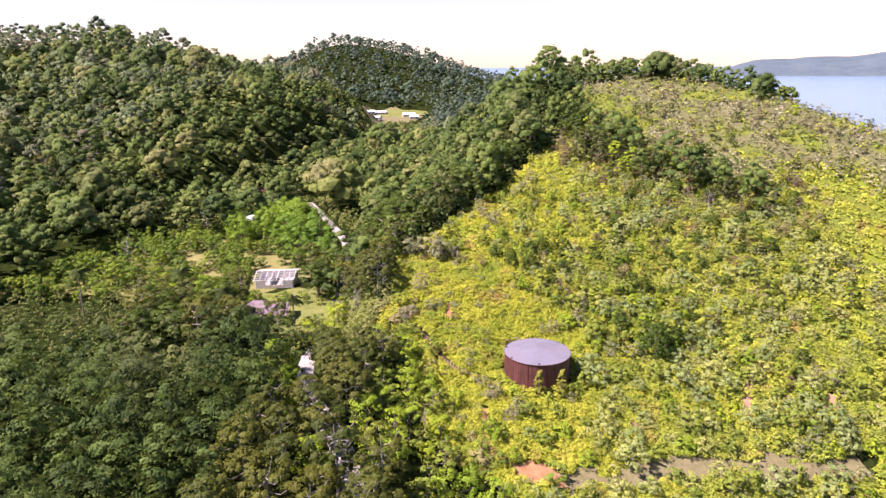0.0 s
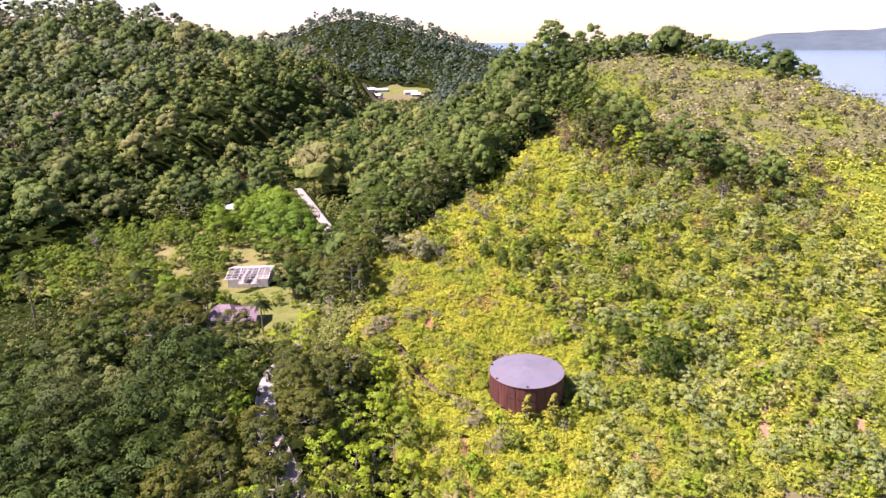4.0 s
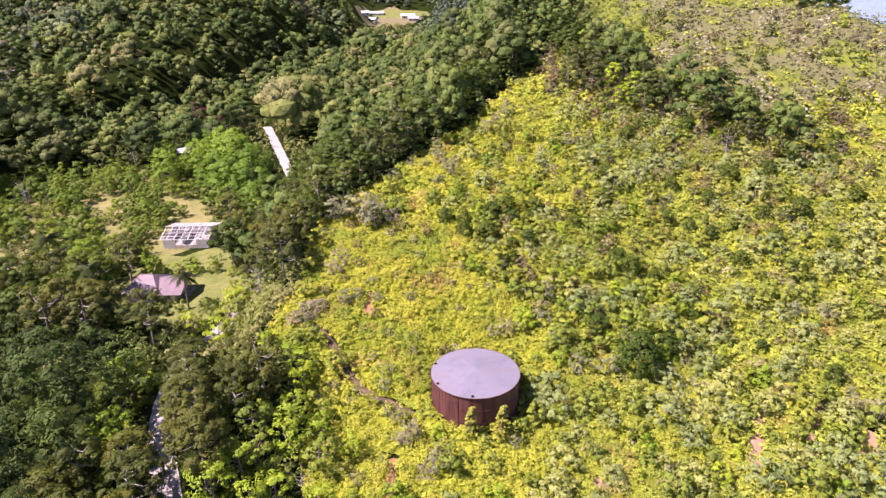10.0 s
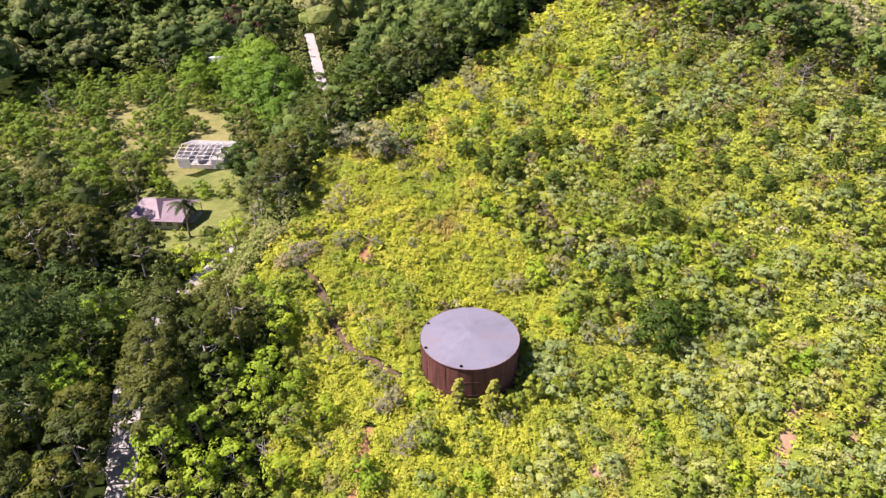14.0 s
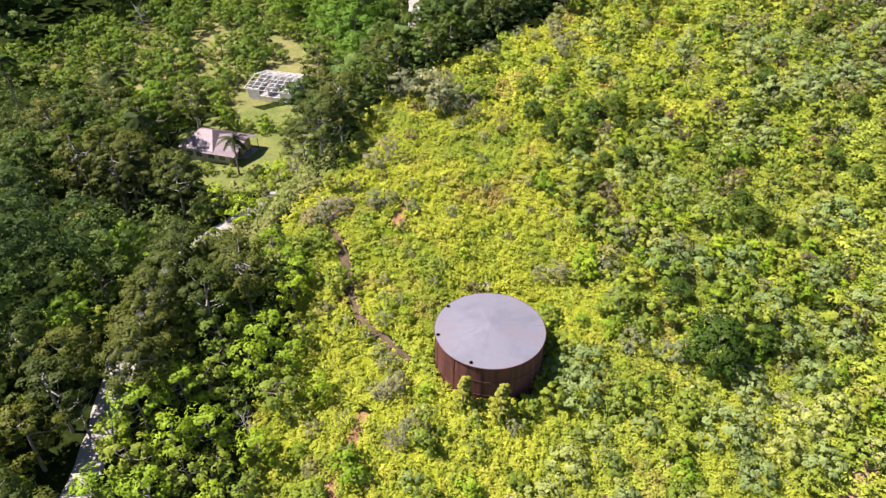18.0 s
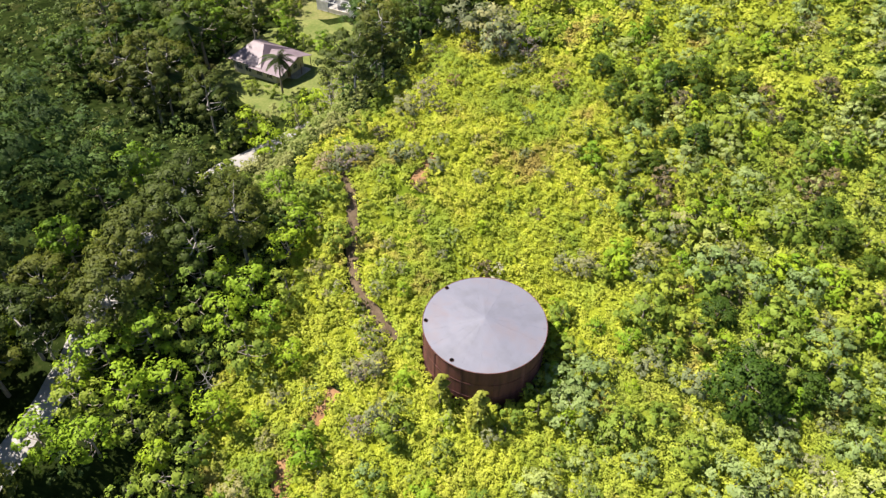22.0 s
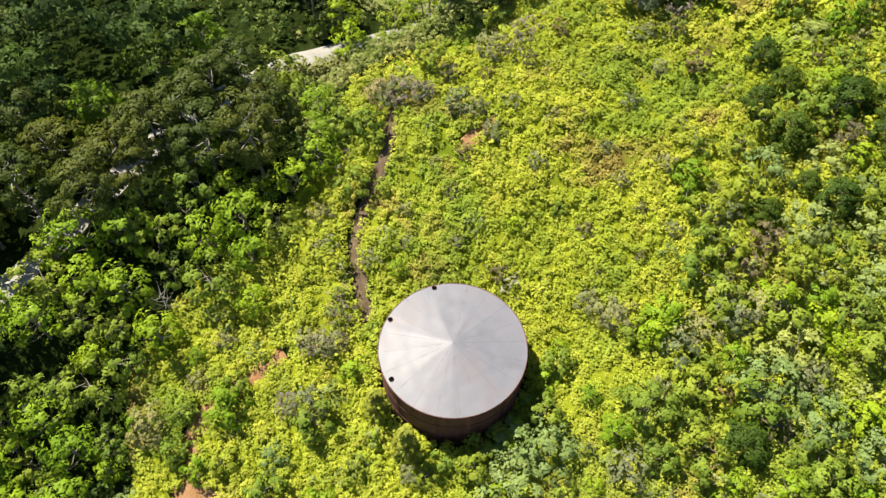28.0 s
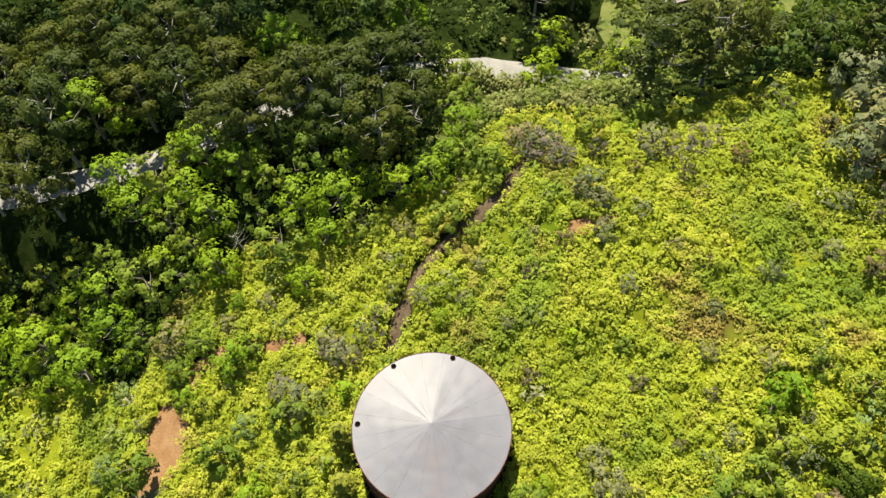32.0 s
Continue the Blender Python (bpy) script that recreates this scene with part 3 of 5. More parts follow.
    for a in (-90.5, -146.0, 164.0):                # openings by the rim
        x, y = 6.72 * math.cos(radians(a)), 6.55 * math.sin(radians(a))
        z = H + 0.06
        ring = [(x + 0.23 * math.cos(t), y + 0.23 * math.sin(t), z + 0.05) for t in np.linspace(0, 2 * np.pi, 17)]
        hatch = part("hatch", quick_mesh("hatch", *tube(ring, [0.03] * 17, 5), rust, True), rust, root, "small round roof opening with a rusted collar")
        # no hole is cut: a flat black disc paints the unlit inside
        bm = bmesh.new()
        bmesh.ops.create_circle(bm, cap_ends=True, radius=0.225, segments=16, matrix=Matrix.Translation((x, y, z + 0.075)))
        part("opening", bm, black, hatch)
    return tagged(root, "rust-brown round steel water tank with a faded lilac roof", "water tank")


water_tank()

# ---- zones of growth ----
Y_FERN = (-140, -33, -28, -22, -11, 0, 7, 21, 42, 59, 72, 94, 121, 144, 192, 300)
X_FERN = (-10, -8, -19, -22, -25, -28, -36, -34, -36, -27.5, -20, -6, 7, 23, 32, 60)     # west edge of the ferns
BELT = [(24, 140), (30, 122), (36, 102), (46, 94), (60, 90), (76, 80)]
SUMMIT = [(28, 200), (60, 204), (82, 194), (104, 172)]


def on_hill(x, y):
    return smooth(-2, 2, x - np.interp(y, Y_FERN, X_FERN) + 1.5 * ripple(x, y, 0.3, 41))


def woods_on_hill(x, y):
    """Woods on the upper hill: a belt across the slope, and the summit."""
    return (near_line(x, y, BELT, 9.0 + 8 * ripple(x, y, 0.12, 42) + 5 * ripple(x, y, 0.4, 43)) | near_line(x, y, SUMMIT, 13.0)).astype(float)


TRACK = [(-9.4, -4.6), (-12, -3.8), (-15, -3.2), (-18.3, -1.8), (-21.2, 1.6), (-24.2, 6.2), (-28.8, 9.5)]
CLAY_CUT = [(-11.2, -13.6), (-10.9, -17), (-11, -21), (-9.4, -25.5), (-4, -28)]


WORN = [(3, -28.5), (12, -26.5), (22, -21.5), (34, -20), (46, -18.5), (62, -15)]
STREAKS = ([(46.8, 6.5), (45, 1), (41.7, -7.5)], [(57, 9), (54.3, 4.8), (52, -1), (50.5, -6)], [(63, 3.5), (61.5, -1)], [(60.5, 64), (59, 59)], [(18.4, -11), (19.4, -13)])


def near_line(x, y, line, width):
    d = np.full_like(x, 1e3)
    for (ax, ay), (bx, by) in zip(line, line[1:]):
        t = np.clip(((x - ax) * (bx - ax) + (y - ay) * (by - ay)) / ((bx - ax) ** 2 + (by - ay) ** 2), 0, 1)
        d = np.minimum(d, np.hypot(x - ax - t * (bx - ax), y - ay - t * (by - ay)))
    return d < width


def bare(x, y):
    """Bare soil: the footpath, the clay cut, and the worn ground south-east of the tank."""
    w2 = ripple(x, y, 1.4, 22)
    out = near_line(x, y, TRACK, 0.72 + 0.4 * w2) | near_line(x, y, CLAY_CUT, 0.38 + 0.8 * w2)
    out |= ((x + 1) / 4.2) ** 2 + ((y + 27.8) / 2.2) ** 2 + 0.5 * w2 < 1
    out |= ((x + 19.9) / 0.8) ** 2 + ((y - 15.8) / 2.8) ** 2 + 0.8 * w2 < 0.8
    out |= near_line(x, y, WORN, 1.7 + 2.8 * ripple(x, y, 0.42, 21) + 1.6 * ripple(x, y, 1.3, 23))
    for line in STREAKS:
        out |= near_line(x, y, line, 0.45 + 0.9 * ripple(x, y, 0.8, 24) + 0.6 * w2)
    out |= (x * x + y * y < 7.2 ** 2)
    return out


def bump_height(x, y):
    """How high the fern cover stands: mounds of a metre or two."""
    tall = 1.5 * np.exp(-((np.hypot(x, y) - 8.0) / 1.5) ** 2)
    return 1.05 + tall + 0.9 * ripple(x, y, 0.28, 36) + 1.0 * ripple(x, y, 0.7, 31) + 0.6 * ripple(x, y, 1.9, 32) + 0.35 * ripple(x, y, 4.5, 33)


def fern_patch(name, x0, x1, y0, y1, gap, leaf_count, tuft, size, seed, inside=None):
    """Tufts of fern, small and large at random, each a low dome of fronds that face outwards."""
    rng = np.random.RandomState(seed)
    n = int((x1 - x0) * (y1 - y0) / gap ** 2)
    x, y = rng.uniform(x0, x1, n), rng.uniform(y0, y1, n)
    keep = (on_hill(x, y) > 0.5) & ~bare(x, y) & (rng.uniform(0, 1, n) > woods_on_hill(x, y) * 0.7 + 0.85 * high_slope(x, y))
    if inside is not None:
        keep &= ~((x > inside[0]) & (x < inside[1]) & (y > inside[2]) & (y < inside[3]))
    x, y = x[keep], y[keep]
    m = len(x)
    r = tuft * np.exp(rng.normal(0, 0.36, m))
    centre = np.stack([x, y, land(x, y) + np.maximum(0.05, 0.66 * bump_height(x, y)) + rng.uniform(-0.25, 0.25, m)], 1)
    d = rng.normal(0, 1, (m, leaf_count, 3))
    d[:, :, 2] = np.abs(d[:, :, 2]) * 0.9
    d /= np.linalg.norm(d, axis=2)[:, :, None]
    pos = (centre[:, None] + d * r[:, None, None] * rng.uniform(0.6, 1.1, (m, leaf_count, 1)) * [1, 1, 0.75]).reshape(-1, 3)
    nrm = (d * [0.6, 0.6, 1] + [0, 0, 0.5]).reshape(-1, 3)
    tone = np.clip(0.48 + 0.30 * ripple(x, y, 0.35, 34) + 0.25 * ripple(x, y, 1.2, 35) + rng.normal(0, 0.11, m), 0, 1)
    v, q, lie = leaves(pos, nrm, np.repeat(size * (r / tuft) ** 0.6, leaf_count), rng, 0.34, 0.6)
    return tagged(new(name, quick_mesh(name, v, q, FERN, tone=np.repeat(tone, leaf_count), lean=lie)), "dense yellow-green fern cover over the hillside", "ferns", kind="stuff")


def high_slope(x, y):
    """1 on the scrub-grown upper slope, 0 on the ferns below it."""
    return smooth(108, 134, y + 0.36 * x + 26 * ripple(x, y, 0.06, 54) + 12 * ripple(x, y, 0.25, 56))


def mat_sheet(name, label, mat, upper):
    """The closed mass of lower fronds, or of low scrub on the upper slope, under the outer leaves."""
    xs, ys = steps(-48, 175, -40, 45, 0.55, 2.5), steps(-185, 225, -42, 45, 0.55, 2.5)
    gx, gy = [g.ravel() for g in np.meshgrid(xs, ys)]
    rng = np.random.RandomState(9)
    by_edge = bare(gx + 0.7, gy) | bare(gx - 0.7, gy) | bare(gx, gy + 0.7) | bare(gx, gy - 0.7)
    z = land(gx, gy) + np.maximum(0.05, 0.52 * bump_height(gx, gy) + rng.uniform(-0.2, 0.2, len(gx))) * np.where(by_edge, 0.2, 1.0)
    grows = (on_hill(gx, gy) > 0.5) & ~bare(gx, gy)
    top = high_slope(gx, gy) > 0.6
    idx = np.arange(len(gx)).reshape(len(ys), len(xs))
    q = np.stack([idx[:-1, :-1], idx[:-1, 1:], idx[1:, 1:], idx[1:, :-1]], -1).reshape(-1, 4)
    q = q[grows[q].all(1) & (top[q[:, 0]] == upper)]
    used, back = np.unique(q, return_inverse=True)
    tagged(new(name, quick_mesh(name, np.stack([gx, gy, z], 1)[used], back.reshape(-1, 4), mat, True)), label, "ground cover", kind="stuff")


mat_sheet("fern_mat", "closed mat of yellow-green fern fronds, coloured dark as shaded gaps", SHADED_FERN_MAT, False)
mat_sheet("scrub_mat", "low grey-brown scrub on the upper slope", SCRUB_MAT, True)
fern_patch("fern_cover", -40, 40, -40, 46, 0.48, 30, 0.42, 0.115, 1)
fern_patch("fern_cover", -42, 78, -60, 88, 0.85, 20, 0.65, 0.21, 2, (-40, 40, -40, 46))
fern_patch("fern_cover", -45, 150, -180, 215, 1.5, 18, 1.1, 0.36, 3, (-42, 78, -60, 88))

# ---- trees and shrubs, one of each sort ----
PARK = pose(0, 0, -400)
SORTS = {
    "shade_tree": [make_tree("shade_tree", 11, 12, 4.9, 28, 150, 0.24, DARK, BARK, "round", 0.35, 0.27, 7, flat=0.6), make_tree("shade_tree", 12, 14, 5.8, 28, 150, 0.26, DARK, BARK, "umbrella", 0.5, 0.25, 9, flat=0.5),
                   make_tree("shade_tree", 13, 11, 4.2, 20, 130, 0.23, BRIGHT, BARK, "round", 0.3, 0.29, 7, flat=0.65), make_tree("shade_tree", 14, 12.5, 4.6, 22, 130, 0.24, OLIVE, BARK, "round", 0.35, 0.27, 7, flat=0.6),
                   make_tree("shade_tree", 15, 10.5, 4.8, 24, 120, 0.24, DARK, BARK, "umbrella", 0.4, 0.26, 9, flat=0.5)],
    "olive_tree": [make_tree("feathery_tree", 21, 13, 4.6, 34, 150, 0.20, OLIVE, PALE_BARK, "round", 0.34, 0.25, 10, 0.017, 0.75), make_tree("feathery_tree", 22, 14, 4.2, 34, 150, 0.20, OLIVE, PALE_BARK, "tall", 0.3, 0.26, 10, 0.017, 0.8),
                   make_tree("feathery_tree", 23, 12, 4.8, 32, 150, 0.20, OLIVE, PALE_BARK, "umbrella", 0.42, 0.25, 10, 0.017, 0.6)],
    "tall_tree": [make_tree("tall_tree", 27, 21, 5.6, 20, 120, 0.36, DARK, PALE_BARK, "umbrella", 0.62, 0.28, 9, 0.013, 0.5), make_tree("tall_tree", 28, 19, 4.8, 18, 120, 0.34, OLIVE, PALE_BARK, "umbrella", 0.6, 0.28, 9, 0.013, 0.55)],
    "green_tree": [make_tree("bright_tree", 25, 10, 4.4, 36, 110, 0.21, EMERALD, BARK, "round", 0.2, 0.34)],
    "young_tree": [make_tree("young_tree", 31, 6.0, 2.4, 16, 66, 0.196, BRIGHT, BARK, "round", 0.15, 0.42), make_tree("young_tree", 32, 5.0, 2.1, 15, 66, 0.187, SHRUB, BARK, "tall", 0.12, 0.42)],
    "shrub": [make_tree("shrub", 41, 2.6, 1.6, 13, 45, 0.17, SHRUB, BARK, "round", 0.12, 0.45, 4, 0.016), make_tree("shrub", 42, 2.2, 1.4, 12, 45, 0.162, BRIGHT, BARK, "round", 0.1, 0.45, 4, 0.016),
              make_tree("shrub", 43, 3.2, 1.4, 13, 45, 0.17, SHRUB, BARK, "tall", 0.1, 0.42, 4, 0.016)],
    "grey_shrub": [make_tree("grey_shrub", 51, 2.4, 1.6, 14, 45, 0.136, GREY, PALE_BARK, "round", 0.12, 0.42, 7, 0.014), make_tree("grey_shrub", 52, 3.0, 1.4, 13, 45, 0.136, GREY, PALE_BARK, "tall", 0.12, 0.42, 7, 0.014)],
    "pale_bush": [make_tree("pale_bush", 55, 4.4, 2.3, 20, 70, 0.17, SAGE, PALE_BARK, "round", 0.1, 0.34, 6, 0.014), make_tree("pale_bush", 56, 3.6, 2.4, 20, 70, 0.17, SAGE, PALE_BARK, "umbrella", 0.12, 0.34, 6, 0.014),
                  make_tree("pale_bush", 57, 4.6, 2.0, 18, 70, 0.17, SHRUB, BARK, "round", 0.1, 0.36, 6, 0.014)],
    "brown_shrub": [make_tree("brown_shrub", 53, 4.2, 2.2, 18, 60, 0.17, BROWN, PALE_BARK, "round", 0.15, 0.36, 12, 0.014), make_tree("brown_shrub", 54, 4.8, 1.8, 16, 60, 0.17, BROWN, PALE_BARK, "tall", 0.15, 0.36, 12, 0.014)],
    "bare_shrub": [make_tree("bare_shrub", 58, 2.6, 1.8, 20, 34, 0.11, TWIG, PALE_BARK, "round", 0.15, 0.36, 18, 0.012), make_tree("bare_shrub", 59, 2.2, 1.9, 20, 30, 0.11, TWIG, PALE_BARK, "umbrella", 0.15, 0.36, 18, 0.012)],
    "orchard_tree": [make_tree("orchard_tree", 33, 5.6, 2.4, 18, 80, 0.21, ORCHARD, BARK, "round", 0.12, 0.38), make_tree("orchard_tree", 34, 5.0, 2.3, 16, 80, 0.21, ORCHARD, BARK, "round", 0.12, 0.4)],
    "big_tree": [make_tree("round_tree", 65, 7.4, 3.7, 46, 99, 0.204, DARK, BARK, "round", 0.1, 0.30)],
    "conifer": [make_tree("small_conifer", 61, 4.0, 1.05, 44, 60, 0.085, NEEDLE, BARK, "cone", 0.05, 0.24, 4, 0.02, 0.9), make_tree("small_conifer", 62, 4.0, 1.0, 44, 60, 0.085, NEEDLE, BARK, "cone", 0.05, 0.24, 4, 0.02, 0.9)],
    "dead_tree": [make_tree("dead_tree", 71, 9.0, 3.0, 14, 3, 0.102, GREY, PALE_BARK, "tall", 0.35, 0.3, 14, 0.016)],
    "red_tree": [make_tree("red_tree", 75, 9.0, 3.6, 22, 75, 0.272, REDLEAF, BARK, "round", 0.25, 0.38)],
}
LABELS = {"shade_tree": ("broad dark-green shade tree in the wooded valley", "tree"), "olive_tree": ("tall feathery olive-green tree with pale limbs", "tree"),
          "tall_tree": ("tall forest tree with bare pale trunk and high flat crown", "tree"), "bare_shrub": ("leafless mauve-grey brush of dry twigs", "shrub"), "pale_bush": ("pale sage-green bush standing above the ferns", "bush"), "brown_shrub": ("dry brown-grey bush with bare twigs on the upper slope", "shrub"),
          "young_tree": ("young bright-green tree with a full low crown", "tree"), "shrub": ("green leafy shrub growing out of the ferns", "shrub"),
          "grey_shrub": ("dry grey-green shrub with thin pale twigs", "shrub"), "conifer": ("small pointed yellow-green conifer beside the tank", "tree"),
          "orchard_tree": ("bushy bright-green tree in an old orchard", "tree"),
          "big_tree": ("large round dark-green tree standing alone in the ferns", "tree"), "green_tree": ("full bright-green tree in the valley", "tree"), "dead_tree": ("bare dead tree with pale grey limbs", "dead tree"), "red_tree": ("tree with dark wine-red leaves", "tree")}
GROUPS = {"orchard_tree": "orchard trees", "shade_tree": "valley trees", "olive_tree": "feathery trees", "tall_tree": "tall forest trees", "bare_shrub": "bare shrubs", "pale_bush": "pale hillside bushes", "brown_shrub": "brown hillside bushes", "young_tree": "young trees", "shrub": "hillside shrubs", "grey_shrub": "grey hillside shrubs", "conifer": "small conifers", "green_tree": "bright trees", "big_tree": "round trees", "dead_tree": "dead trees", "red_tree": "red-leaved trees"}
for sort, kinds in SORTS.items():
    for k in kinds:
        k.matrix_basis = PARK
        tagged(k, *LABELS[sort], GROUPS[sort])


def plant(sort, x, y, size, rng, sink=0.15):
    k = SORTS[sort][rng.randint(len(SORTS[sort]))]
    return place_on_land(k, x, y, rng.uniform(0, 360), size, sink)


def scatter(sort, count, x0, x1, y0, y1, where, lo, hi, gap, seed, taken):
    rng = np.random.RandomState(seed)
    done, n = 0, len(taken)
    spots = np.zeros((n + count, 3))
    spots[:n] = taken
    for _ in range(count * 60):
        if done >= count:
            break
        x, y = rng.uniform(x0, x1), rng.uniform(y0, y1)
        if (np.hypot(spots[:n, 0] - x, spots[:n, 1] - y) < (gap + spots[:n, 2]) / 2).any() or not where(x, y):
            continue
        taken.append((x, y, gap))
        spots[n], n = (x, y, gap), n + 1
        plant(sort, x, y, rng.uniform(lo, hi), rng)
        done += 1
    return done


ROAD = [(-24, -80), (-28, -58), (-31.5, -42), (-34.6, -33), (-38.5, -26.5), (-44, -18), (-48.2, -8), (-50.6, 0), (-51.3, 8), (-50.4, 15), (-50, 23), (-51.5, 36), (-55, 49), (-57, 75), (-62, 105), (-67.3, 122), (-82, 154), (-100, 193)]


LANE_VIEW = [(-100, 193), (-67, 122), (-56, 90)]      # low growth before the far lane


def tall_ok(x, y):
    """Out of the open yard round the house, and off the low growth between the ferns and the lane."""
    return not (-49 < x < -30 and 1 < y < 23) and ((x + 62) / 19) ** 2 + ((y - 32) / 19) ** 2 > 1 and ((x + 77) / 12) ** 2 + ((y - 58) / 15) ** 2 > 1


def clear_of_buildings(x, y):
    """Outside the road, the yards and the tank."""
    a, b = np.array([x]), np.array([y])
    if near_line(a, b, LANE_VIEW, 8.0)[0]:
        return False
    if near_line(a, b, ROAD, 3.2 if -23 < y < 13 else 3.6 if -42 < y < -33 or y > 95 else 2.2)[0] or x * x + y * y < 9.5 ** 2:
        return False
    if ((x + 62) / 17) ** 2 + ((y - 40) / 13) ** 2 < 1 or ((x + 77) / 10) ** 2 + ((y - 66) / 10) ** 2 < 1:
        return False
    return True


def hill_at(x, y):
    return on_hill(np.array([x]), np.array([y]))[0] > 0.5


def bare_at(x, y):
    return bare(np.array([x]), np.array([y]))[0]


def hill_woods_at(x, y):
    return woods_on_hill(np.array([x]), np.array([y]))[0]


def orchard(x, y):
    return -155 < x < -66 and 46 < y < 138 + 0.3 * (x + 66) and not ((x + 77) / 12) ** 2 + ((y - 64) / 12) ** 2 < 1


taken = []
rs = np.random.RandomState(77)
